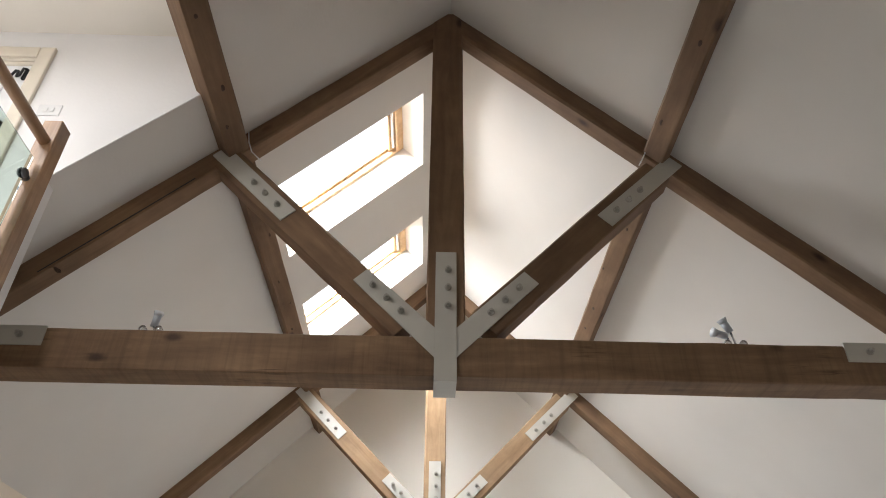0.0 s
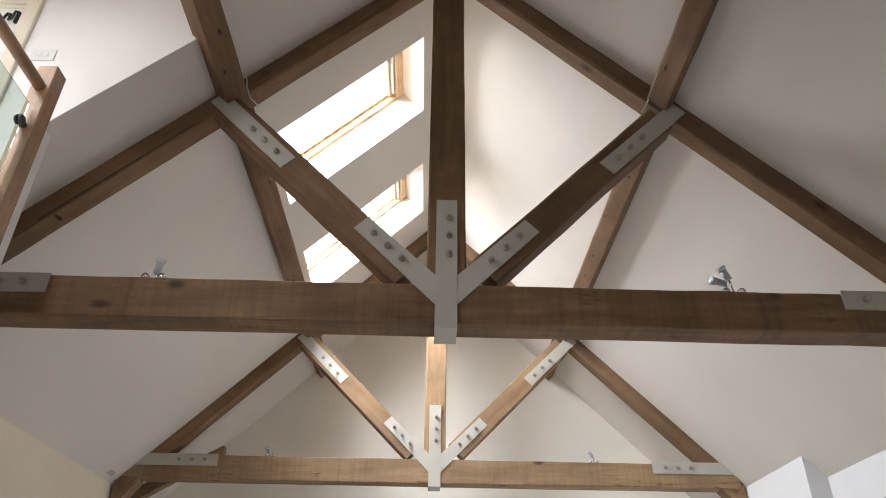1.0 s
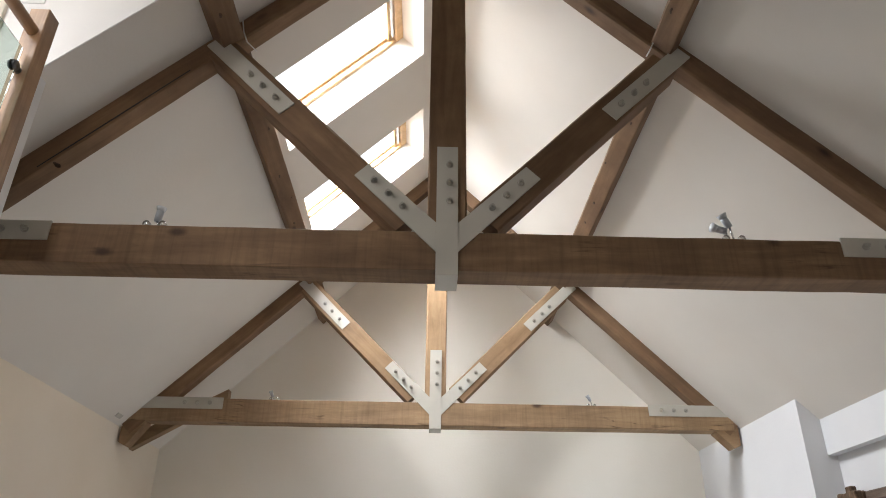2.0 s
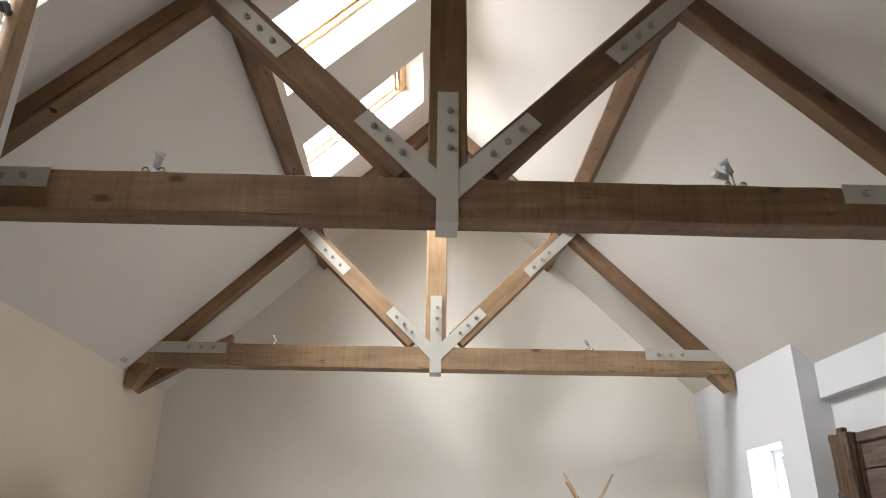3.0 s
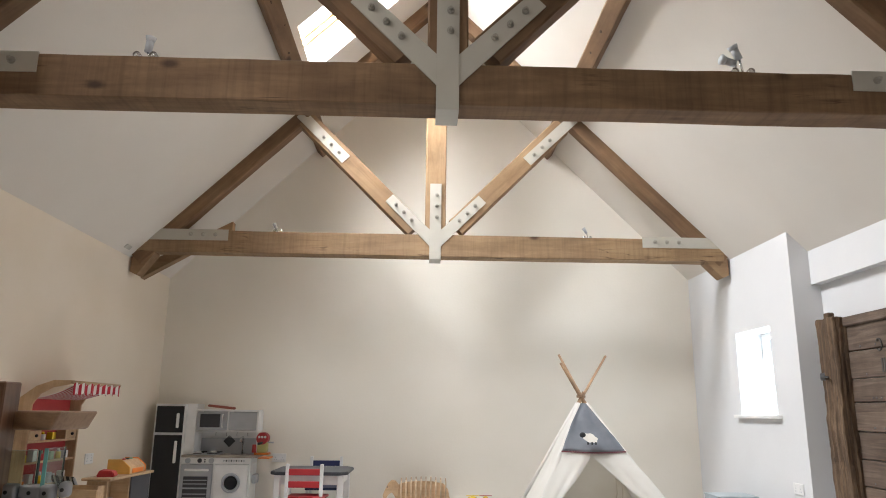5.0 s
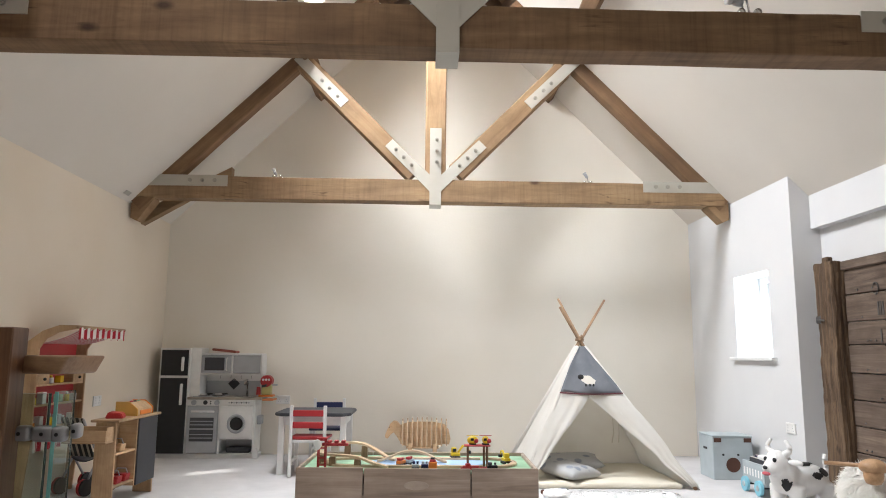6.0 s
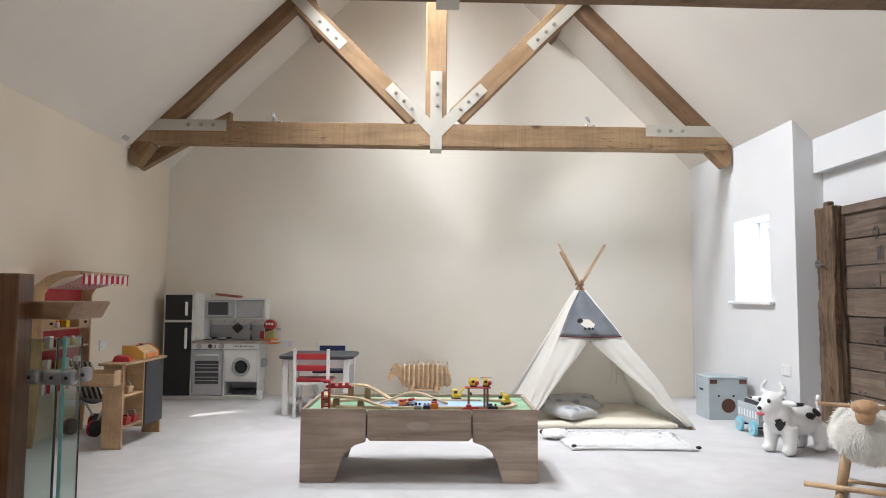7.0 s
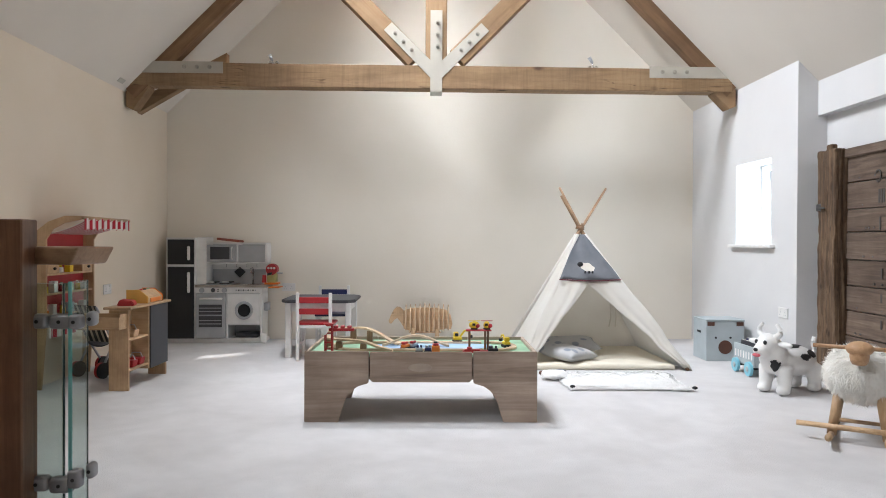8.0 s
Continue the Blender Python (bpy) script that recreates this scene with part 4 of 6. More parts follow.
digger(0.225, 0.48, 0.402, 8, 0.9)
digger(0.525, 0.30, 0.402, 110, 0.8)
# red crane tower
cr = thing("toy_crane", "red wooden toy crane tower with a beam", "toy crane", tpose(-0.55, 0.10))
for sx in (-0.02, 0.02):
    for sy in (-0.02, 0.02):
        part("upright", box((sx - 0.004, sy - 0.004, 0), (sx + 0.004, sy + 0.004, 0.165)), RED, cr)
for z in (0.02, 0.06, 0.115, 0.16):
    part("brace", box((-0.024, -0.026, z - 0.004), (0.024, -0.0241, z + 0.004)), RED, cr)
part("platform", box((-0.03, -0.03, 0.165), (0.03, 0.03, 0.172)), RED, cr)
part("arm", box((0.0, -0.012, 0.125), (0.15, 0.012, 0.142), None, 0.003), RED, cr)
for k in range(3):
    part("cargo", box((0.03 + 0.04 * k, -0.014, 0.1425), (0.055 + 0.04 * k, 0.014, 0.158), None, 0.003), RED, cr)
part("drum", ball((-0.022, -0.034, 0.135), (0.022, 0.006, 0.03), 14, 8), VINYL, cr, "white crank wheel")
# red platform with helicopter
fp = thing("toy_helipad", "red wooden toy landing platform on posts", "toy building", tpose(0.345, 0.13))
for sx in (-0.058, 0.036, 0.054):
    part("post", rod((sx, 0, 0), (sx, 0, 0.125), 0.007, n=10), BEECHD, fp)
part("deck", box((-0.08, -0.03, 0.1255), (0.072, 0.03, 0.1325), None, 0.002), RED, fp)
part("base", box((-0.10, -0.035, 0), (0.085, 0.035, 0.008), None, 0.002), RED, fp)
for x, c, lab in ((-0.03, YELLOW, "yellow and red toy helicopter"), (0.045, YELLOW, "small yellow toy van")):
    h = thing("toy_helicopter" if c is YELLOW and x < 0 else "toy_van", lab, "toy vehicle", fp.matrix_basis @ pose(x, 0, 0.134))
    part("body", ball((0, 0, 0.026), (0.033 if x < 0 else 0.02, 0.02, 0.024), 14, 10), c, h, "", True)
    part("nose", ball((0.018, -0.008, 0.022), (0.016, 0.014, 0.014), 12, 8), RED, h, "", True)
    part("rotor" if x < 0 else "roof_rack", box((-0.035, -0.006, 0.051), (0.035, 0.006, 0.054)), c if x < 0 else RED, h)
    part("window", box((-0.012, -0.0215, 0.024), (0.006, -0.017, 0.038)), DARK, h)
    for k in (-1, 1):
        part("skid" if x < 0 else "wheel", rod((-0.02, 0.012 * k, 0.004), (0.02, 0.012 * k, 0.004), 0.004, n=8), DARK, h)

# ---- play tent ----
te = thing("play_tent", "cream canvas play tent with grey panel and wooden poles", "play tent")
AP = Vector((1.41, 6.28, 1.175))
FL, FR, BL, BR = Vector((0.81, 5.735, 0)), Vector((2.19, 5.705, 0)), Vector((0.85, 6.86, 0)), Vector((2.12, 6.88, 0))
POLEWOOD = timber("pole_pine", (0.25, 0.15, 0.085), (0.35, 0.22, 0.125), (0.45, 0.30, 0.185), 2, 0.6, 0.4, False, 0, 0.1)
for a, tip in ((FL, (1.70, 6.50, 1.56)), (FR, (1.26, 6.48, 1.565)), (BL, (1.425, 6.25, 1.225)), (BR, (1.22, 6.20, 1.47))):
    if a.y > 6.5:      # the rear poles run outside the cloth
        a = a + Vector((a.x - AP.x, a.y - AP.y, 0)).normalized() * 0.05
    part("pole", tube([a, a.lerp(AP, 0.97) + Vector((0, 0, 0)), Vector(tip)], [0.0145, 0.0135, 0.0105], 10), POLEWOOD, te, "", True)


def cloth(corner, n, m, thick=0.004, fold=0.010, skip=None):
    """A sheet over corner(s, h), with soft folds; skip(s, h) leaves cells out."""
    bm = bmesh.new()
    grid = []
    for j in range(m + 1):
        row = []
        for i in range(n + 1):
            p_ = Vector(corner(i / n, j / m))
            p_ += noise.noise_vector(p_ * 3.1) * fold + noise.noise_vector(p_ * 9.0) * fold * 0.35
            p_.z = max(p_.z, 0.004)
            row.append(bm.verts.new(p_))
        grid.append(row)
    for j in range(m):
        for i in range(n):
            if skip is None or not skip((i + 0.5) / n, (j + 0.5) / m):
                bm.faces.new((grid[j][i], grid[j][i + 1], grid[j + 1][i + 1], grid[j + 1][i]))
    bmesh.ops.recalc_face_normals(bm, faces=bm.faces)
    bmesh.ops.solidify(bm, geom=bm.faces[:], thickness=thick)
    return bm


TOPH = 0.965


def side(a, b, out=0.0):
    mid = (a + b) / 2 - Vector((AP.x, AP.y, 0))
    mid = mid.normalized() * out

    def f_(s, h):
        h *= TOPH
        s = -0.03 + 1.06 * s
        sag = 0.035 * math.sin(math.pi * s) * (1 - h) * (1 if out else 0.6)
        return a.lerp(b, s).lerp(AP, h) + mid - mid.normalized() * sag if mid.length else a.lerp(b, s).lerp(AP, h)
    return f_


part("side_panel", cloth(side(FL, BL, 0.012), 12, 20), TENT, te, "", True)
part("side_panel", cloth(side(FR, BR, 0.012), 12, 20), TENT, te, "", True)
part("back_panel", cloth(side(BL, BR, 0.012), 14, 20), TENT, te, "", True)


BLO = BL + Vector((BL.x - AP.x, BL.y - AP.y, 0)).normalized() * 0.05
for a in (FL, FR, BLO):
    part("pole_sleeve", tube([a.lerp(AP, 0.02), a.lerp(AP, 0.5), a.lerp(AP, 0.955)], 0.021, 12), TENT, te, "cream canvas sleeve round a pole", True)


def front_flap(sgn):
    """From the pole to the drawn-back edge of the opening."""
    a = FL if sgn < 0 else FR

    def f_(s, h):
        hh = 0.02 + h * 0.605
        edge = a.lerp(AP, hh)
        mid = FL.lerp(FR, 0.465).lerp(AP, hh)
        k = min(1.0, hh / 0.588)
        edge = edge + (edge - mid).normalized() * 0.022
        inner = edge.lerp(mid, 1 - 0.93 * (1 - k) / (1 - hh))
        p_ = edge.lerp(inner, s)
        p_.y -= 0.022 + 0.008 * math.sin(math.pi * s) - 0.006 * math.sin(s * 17 + h * 5) * s
        return p_
    return f_


part("door_flap", cloth(front_flap(-1), 16, 22, 0.004, 0.017), TENT, te, "tied back cream canvas flap", True)
part("door_flap", cloth(front_flap(1), 16, 22, 0.004, 0.017), TENT, te, "tied back cream canvas flap", True)


def top_panel(s, h):
    hh = 0.625 + h * (TOPH - 0.625)
    p_ = FL.lerp(FR, -0.02 + 1.04 * s).lerp(AP, hh)
    p_.y -= 0.046 - 0.010 * math.sin(9 * s) - 0.014 * h * math.exp(-((s - 0.5) / 0.12) ** 2)
    p_.z -= 0.010 * math.sin(math.pi * s) * (1 - h)
    return p_


part("top_panel", cloth(top_panel, 20, 16, 0.004, 0.014), GREYCLOTH, te, "blue-grey cloth panel with a sheep patch", True)
part("trim", tube([Vector(top_panel(k / 14, 0)) + Vector((0, -0.008, -0.002)) for k in range(15)], 0.006, 6), plain("dark_red_trim", (0.16, 0.05, 0.06), 0.9), te, "dark red edging")
pc = part("sheep_patch", lump(prism([(1.408 + 0.062 * math.cos(a) * (1 + 0.08 * math.sin(7 * a)), 0.842 + 0.036 * math.sin(a) * (1 + 0.1 * math.sin(6 * a)) - 0.013 * math.cos(a)) for a in [2 * math.pi * k / 30 for k in range(30)]], 0.008, lambda a, b, d: (a, 5.988 + (b - 0.835) * 0.46 - d, b)), 0.0, 1), CANVAS, te, "white sheep patch with dark face")
part("patch_face", ball((1.348, 5.990, 0.866), (0.026, 0.010, 0.022), 12, 8), DARK, pc)
for x in (1.378, 1.413, 1.443):
    part("patch_leg", box((x, 5.957, 0.789), (x + 0.012, 5.967, 0.81)), DARK, pc)
part("tie_cord", lump(tube([AP + Vector((0.035 * math.cos(k), 0.035 * math.sin(k), 0.0 + 0.002 * k)) for k in range(20)], 0.006, 6), 0.003, 40), POLEWOOD, te, "cord wound round the poles")
for k in range(2):
    part("hem_tie", tube([(1.76 + 0.05 * k, 6.55, 0.48 + 0.0 * k), (1.765 + 0.05 * k, 6.54, 0.35), (1.75 + 0.06 * k, 6.55, 0.26)], 0.006, 6), CANVAS, te)

mt = thing("play_mat", "thick cream quilted mat inside the tent", "mat", Matrix.Translation((1.47, 6.22, 0.001)))
bm = box((-0.62, -0.50, 0), (0.62, 0.55, 0.045), None, 0.02, 3)
bmesh.ops.subdivide_edges(bm, edges=[e for e in bm.edges if e.calc_length() > 0.3], cuts=14, use_grid_fill=True)
for v in bm.verts:
    if v.co.z > 0.02:
        v.co.z += 0.014 * noise.noise(v.co * 6.0)
part("mat", bm, surface("cream_quilt", (0.74, 0.67, 0.54), (0.80, 0.74, 0.62), 0.95, 5.0, 200.0, 0.3, 0.0, 0.004), mt, "", True)


def pillow(x, y, z, w, d, h, rx, ry, rz, label):
    pw = thing("pillow", label, "pillow", pose(x, y, z, rx, ry, rz), "pillows in the tent")
    bm = bmesh.new()
    n = 16
    g = {}
    for s in (-1, 1):
        for i in range(n + 1):
            for j in range(n + 1):
                a, b = 2 * i / n - 1, 2 * j / n - 1
                th = h * ((1 - a ** 4) * (1 - b ** 4)) ** 0.6
                if (i in (0, n) or j in (0, n)) and s > 0:
                    continue
                g[(s, i, j)] = bm.verts.new((a * w / 2 * (1 - 0.07 * (1 - b * b)), b * d / 2 * (1 - 0.07 * (1 - a * a)), s * th / 2 + 0.006 * noise.noise(Vector((a * 3, b * 3, s)))))
        for i in range(n):
            for j in range(n):
                q = [g.get((s, *k), g.get((-1, *k))) for k in ((i, j), (i + 1, j), (i + 1, j + 1), (i, j + 1))]
                bm.faces.new(q)
    part("cushion", bm, PATTERN, pw, "", True)
    return pw


m, t, p = nt("grey_patterned_cotton")
co = t.nodes.new("ShaderNodeTexCoord")
v_ = node(t, "ShaderNodeTexVoronoi", Scale=8.0)
t.links.new(co.outputs["Object"], v_.inputs["Vector"])
t.links.new(ramp(t, v_.outputs["Distance"], [(0.20, (0.25, 0.27, 0.31)), (0.30, (0.47, 0.47, 0.47))]), p.inputs["Base Color"])
p.inputs["Roughness"].default_value = 0.95
PATTERN = m
pillow(1.235, 5.98, 0.105, 0.40, 0.40, 0.115, 5, 3, 40, "grey and white patterned cotton pillow on the mat")
pillow(1.32, 6.33, 0.125, 0.54, 0.34, 0.11, 9, -2, 3, "darker grey patterned pillow leaning behind another")

# lambskin rug in front of the tent
rg = thing("lamb_rug", "white fluffy lamb-shaped rug with black hooves on the carpet", "rug", Matrix.Translation((1.455, 5.215, 0.0)) @ Matrix.Diagonal((0.91, 1, 1, 1)))
FLEECE = surface("white_fleece", (0.86, 0.85, 0.835), (0.93, 0.92, 0.91), 1.0, 22.0, 130.0, 0.4, 0.0, 0.01)
bm = bmesh.new()
R_ = random.Random(3)
ol = [(-0.47, 0.02), (-0.40, 0.24), (-0.15, 0.30), (0.2, 0.29), (0.46, 0.32), (0.55, 0.24), (0.50, 0.0), (0.47, -0.22), (0.52, -0.34), (0.38, -0.33), (0.1, -0.30), (-0.2, -0.29), (-0.44, -0.30), (-0.46, -0.2)]
cen = bm.verts.new((0.0, 0.0, 0.032))
rings = []
N = 84
for fr, z in ((0.35, 0.032), (0.65, 0.030), (0.88, 0.025), (1.0, 0.006)):
    ring = []
    for k in range(N):
        f_ = k / N * len(ol)
        i = int(f_)
        a, b = Vector(ol[i]), Vector(ol[(i + 1) % len(ol)])
        q = a.lerp(b, f_ - i) * fr * (1 + R_.uniform(-0.035, 0.035))
        ring.append(bm.verts.new((q.x, q.y, z + R_.uniform(-0.008, 0.008) * (fr < 1))))
    rings.append(ring)
for k in range(N):
    bm.faces.new((cen, rings[0][k], rings[0][(k + 1) % N]))
    for a, b in zip(rings, rings[1:]):
        bm.faces.new((a[k], a[(k + 1) % N], b[(k + 1) % N], b[k]))
bm.faces.new(rings[-1][::-1])
part("fleece", bm, FLEECE, rg, "", True)
RT_ = random.Random(21)


def on_rug():
    k = RT_.uniform(0, len(ol))
    i = int(k) % len(ol)
    q = Vector(ol[i]).lerp(Vector(ol[(i + 1) % len(ol)]), k - int(k)) * math.sqrt(RT_.random()) * 1.01
    edge = max(abs(q.x) / 0.5, abs(q.y) / 0.32)
    return Vector((q.x, q.y, 0.03 if edge < 0.85 else 0.016)), Vector((q.x * 0.4, q.y * 0.8, 1)).normalized()


bm = bmesh.new()
tufts(bm, 9000, on_rug, 0.026, 0.0022, RT_, 0.0)
tagged(part("fleece_nap", bm, FLEECE, rg, "", True), kind="stuff")
part("head", lump(ball((-0.50, 0.10, 0.042), (0.115, 0.07, 0.036), 18, 12), 0.012, 30), FLEECE, rg)
part("nose", ball((-0.605, 0.12, 0.05), (0.02, 0.025, 0.018), 10, 8), BROWN, rg)
part("ear", ball((-0.43, 0.19, 0.055), (0.05, 0.02, 0.014), 10, 8), GREYCLOTH, rg)
for x, y in ((0.515, -0.325), (-0.43, -0.27), (0.40, 0.16), (-0.40, 0.24)):
    part("hoof", ball((x, y, 0.026), (0.022, 0.015, 0.012), 10, 8), DARK, rg)

# ---- toy kitchen ----
KY = 7.25
kt = thing("toy_kitchen", "white and silver toy kitchen with black fridge doors", "toy kitchen", pose(-2.65, KY, 0, 0, 0, 1.0) @ Matrix.Diagonal((0.975, 1, 0.985, 1)))
K = 0.3      # depth


def kbox(name, x0, x1, z0, z1, y0=0.0, y1=K, mat=GLOSSWHITE, par=None, bev=0.004, label=""):
    return part(name, box((x0, y0, z0), (x1, y1, z1), None, bev, 2), mat, par or kt, label)


kbox("plinth", 0.0, 1.02, 0.0, 0.035, 0.02)
fr_ = kbox("fridge_body", 0.0, 0.305, 0.036, 1.105)
kbox("fridge_door", 0.018, 0.292, 0.05, 0.80, -0.016, -0.001, DARK, None, 0.004, "black fridge door")
kbox("fridge_door", 0.018, 0.292, 0.825, 1.085, -0.016, -0.001, DARK, None, 0.004, "black freezer door")
for z0, z1 in ((0.54, 0.73), (0.88, 1.0)):
    kbox("handle", 0.230, 0.256, z0 - 0.01, z1 + 0.015, -0.05, -0.0165, GLOSSWHITE, None, 0.01)
kbox("column", 0.306, 0.405, 0.61, 1.11, 0.045)
kbox("back_panel", 0.406, 1.0, 0.61, 1.04, K - 0.02, K - 0.001, SILVER)
kbox("cupboard", 0.406, 1.03, 0.83, 0.845, 0.06)
kbox("cupboard", 0.406, 1.03, 1.035, 1.055, 0.06)
kbox("cupboard_side", 1.018, 1.036, 0.846, 1.034, 0.06)
kbox("cupboard_divider", 0.715, 0.728, 0.846, 1.034, 0.06)
mw = kbox("microwave_door", 0.41, 0.712, 0.852, 1.03, 0.045, 0.062, SILVER)
kbox("window", 0.445, 0.648, 0.878, 1.01, 0.040, 0.0445, SLATE, mw)
part("handle", tube([(0.675, 0.044, 0.88), (0.675, 0.02, 0.89), (0.675, 0.02, 0.995), (0.675, 0.044, 1.005)], 0.008, 8), GLOSSWHITE, mw, "", True)
kbox("cupboard_door", 0.732, 1.014, 0.85, 1.03, 0.075, 0.085, SILVER, None, 0.004, "frosted grey sliding door")
part("post", rod((1.03, 0.10, 0.61), (1.03, 0.10, 1.055), 0.01), GLOSSWHITE, kt)
kbox("worktop", 0.306, 1.06, 0.585, 0.609, -0.02, K, timber("pale_worktop", (0.40, 0.36, 0.31), (0.47, 0.43, 0.38), (0.53, 0.49, 0.44), 0, 0.5, 0.5, False, 0, 0.05))
hob = kbox("hob", 0.34, 0.66, 0.6095, 0.616, 0.04, 0.26, SILVER)
for x, y in ((0.42, 0.09), (0.58, 0.09), (0.42, 0.20), (0.58, 0.20)):
    part("ring", rod((x, y, 0.6165), (x, y, 0.622), 0.052, 0.05, 20), DARK, hob)
for x, y, r in ((0.43, 0.11, 0.045), (0.585, 0.13, 0.04)):
    pn = thing("toy_pan", "small pale toy pan on the kitchen hob", "toy pan", kt.matrix_basis @ Matrix.Translation((x, y, 0.6225)), "toy pans")
    bm = bmesh.new()
    add_rod(bm, (0, 0, 0), (0, 0, 0.018), r * 0.9, r, 20)
    part("pan", bm, VINYL, pn, "", True)
    part("handle", rod((r * 0.8, -0.01, 0.013), (r + 0.055, -0.025, 0.016), 0.006, n=8), DARK, pn)
kbox("sink", 0.74, 0.96, 0.6095, 0.615, 0.05, 0.25, CHROME)
part("tap", tube([(0.85, 0.25, 0.615), (0.85, 0.25, 0.74), (0.85, 0.22, 0.775), (0.85, 0.16, 0.77), (0.85, 0.14, 0.73)], 0.013, 10), CHROME, kt, "", True)
part("splash_tile", box((-0.045, -0.006, -0.045), (0.045, 0.0, 0.045), Matrix.Translation((0.70, K - 0.022, 0.735)) @ pose(0, 0, 0, 0, 45, 0), 0.003), SLATE, kt, "dark diamond on the splashback")
pan = kbox("control_panel", 0.306, 1.0, 0.525, 0.584, -0.012)
for x in (0.375, 0.61):
    part("knob", rod((x, -0.0125, 0.555), (x, -0.035, 0.555), 0.026, 0.024, 20), SILVER, pan)
part("clock_face", rod((0.492, -0.0125, 0.556), (0.492, -0.018, 0.556), 0.022, n=20), SLATE, pan)
for k in range(2):
    part("button", rod((0.545, -0.0125, 0.545 + 0.02 * k), (0.545, -0.02, 0.545 + 0.02 * k), 0.007, n=10), SLATE, pan)
for k in range(4):
    part("hook", tube([(0.56 + 0.11 * k, K - 0.021, 0.825), (0.56 + 0.11 * k, K - 0.05, 0.815), (0.56 + 0.11 * k, K - 0.055, 0.80), (0.56 + 0.11 * k, K - 0.04, 0.792)], 0.004, 6), CHROME, kt)
kbox("light_splashback", 0.406, 1.0, 0.765, 0.829, K - 0.028, K - 0.0205)
for k in range(9):
    part("button", rod((0.735 + 0.025 * k, -0.0125, 0.556), (0.735 + 0.025 * k, -0.02, 0.556), 0.008, n=10), SLATE if k % 2 else SILVER, pan)
kbox("carcass", 0.306, 1.0, 0.036, 0.0365 + 0.012, 0.0)
kbox("carcass_side", 0.98, 1.0, 0.05, 0.524)
kbox("carcass_divider", 0.625, 0.645, 0.05, 0.524)
kbox("carcass_back", 0.306, 0.98, 0.05, 0.524, K - 0.015, K - 0.001, SILVER)
ov = kbox("oven_door", 0.312, 0.622, 0.055, 0.52, -0.014, 0.0, SILVER, None, 0.004, "silver oven door")
kbox("window", 0.345, 0.585, 0.17, 0.285, -0.018, -0.0145, SLATE, ov)
kbox("window", 0.345, 0.585, 0.30, 0.405, -0.018, -0.0145, SLATE, ov)
for z in (0.20, 0.235, 0.33, 0.365):
    kbox("shelf_bar", 0.35, 0.58, z, z + 0.008, -0.021, -0.0185, SILVER, ov, 0.001)
part("handle", tube([(0.36, -0.0145, 0.465), (0.36, -0.04, 0.468), (0.58, -0.04, 0.468), (0.58, -0.0145, 0.465)], 0.011, 8), GLOSSWHITE, ov, "", True)
wm = kbox("washer_door_panel", 0.648, 0.978, 0.20, 0.52, -0.012, 0.02)
bm = bmesh.new()
pts = arc(0.815, 0, 0.082, 0.082, 0, 360, 32)
add_tube(bm, [(x, -0.02, 0.345 + y) for x, y, _ in pts], 0.014, 8)
part("washer_ring", bm, SILVER, wm, "", True)
part("washer_glass", rod((0.815, -0.013, 0.345), (0.815, -0.024, 0.345), 0.066, 0.055, 28), DARK, wm)
kbox("cubby_shelf", 0.648, 0.978, 0.188, 0.199)
part("folded_cloth", lump(box((0.70, 0.05, 0.05), (0.95, 0.25, 0.10), None, 0.02, 3), 0.01, 14), SLATE, kt, "dark folded cloth")
kbox("side_shelf", 1.061, 1.175, 0.575, 0.587, 0.02, 0.24, ORANGE, None, 0.003, "small wooden side shelf")
part("phone_holder", lump(box((1.001, 0.08, 0.33), (1.05, 0.2, 0.42), None, 0.012, 2), 0.0, 1), SILVER, kt)
part("foot", box((0.985, 0.0, 0.0), (1.045, 0.03, 0.10), None, 0.008), GLOSSWHITE, kt)

cf = thing("toy_coffee_machine", "red wooden toy coffee machine on the side shelf", "toy", kt.matrix_basis @ Matrix.Translation((1.085, 0.12, 0.611)))
part("base", box((-0.075, -0.06, 0), (0.075, 0.06, 0.02), None, 0.005), ORANGE, cf)
part("body", box((-0.05, -0.05, 0.02), (0.05, 0.05, 0.16), None, 0.012, 2), plain("olive_paint", (0.45, 0.42, 0.16), 0.5), cf)
part("hood", rod((0, -0.055, 0.16), (0, 0.055, 0.16), 0.06, n=24), RED, cf)
for x in (-0.03, 0, 0.03):
    part("dial", rod((x, -0.0555, 0.175), (x, -0.062, 0.175), 0.012, n=12), VINYL, cf)
part("portafilter", tube([(0.0, -0.06, 0.12), (0.0, -0.1, 0.115), (-0.03, -0.115, 0.11)], 0.012, 8), DARK, cf)
part("side_lever", rod((0.05, 0, 0.12), (0.11, 0, 0.12), 0.008), SILVER, cf)
part("jug", rod((-0.08, -0.02, 0.02), (-0.08, -0.02, 0.10), 0.026, 0.022, 14), RED, cf)
bk = thing("toy_tray", "red toy tray lying on the kitchen top", "toy", kt.matrix_basis @ pose(0.62, 0.15, 1.057, 0, 6, 5))
part("tray", prism([(-0.13, -0.06), (0.12, -0.08), (0.14, 0.07), (-0.08, 0.08)], 0.025, lambda a, b, d: (a, b, d + 0.012), 0.006), plain("faded_red", (0.32, 0.09, 0.06), 0.6), bk)

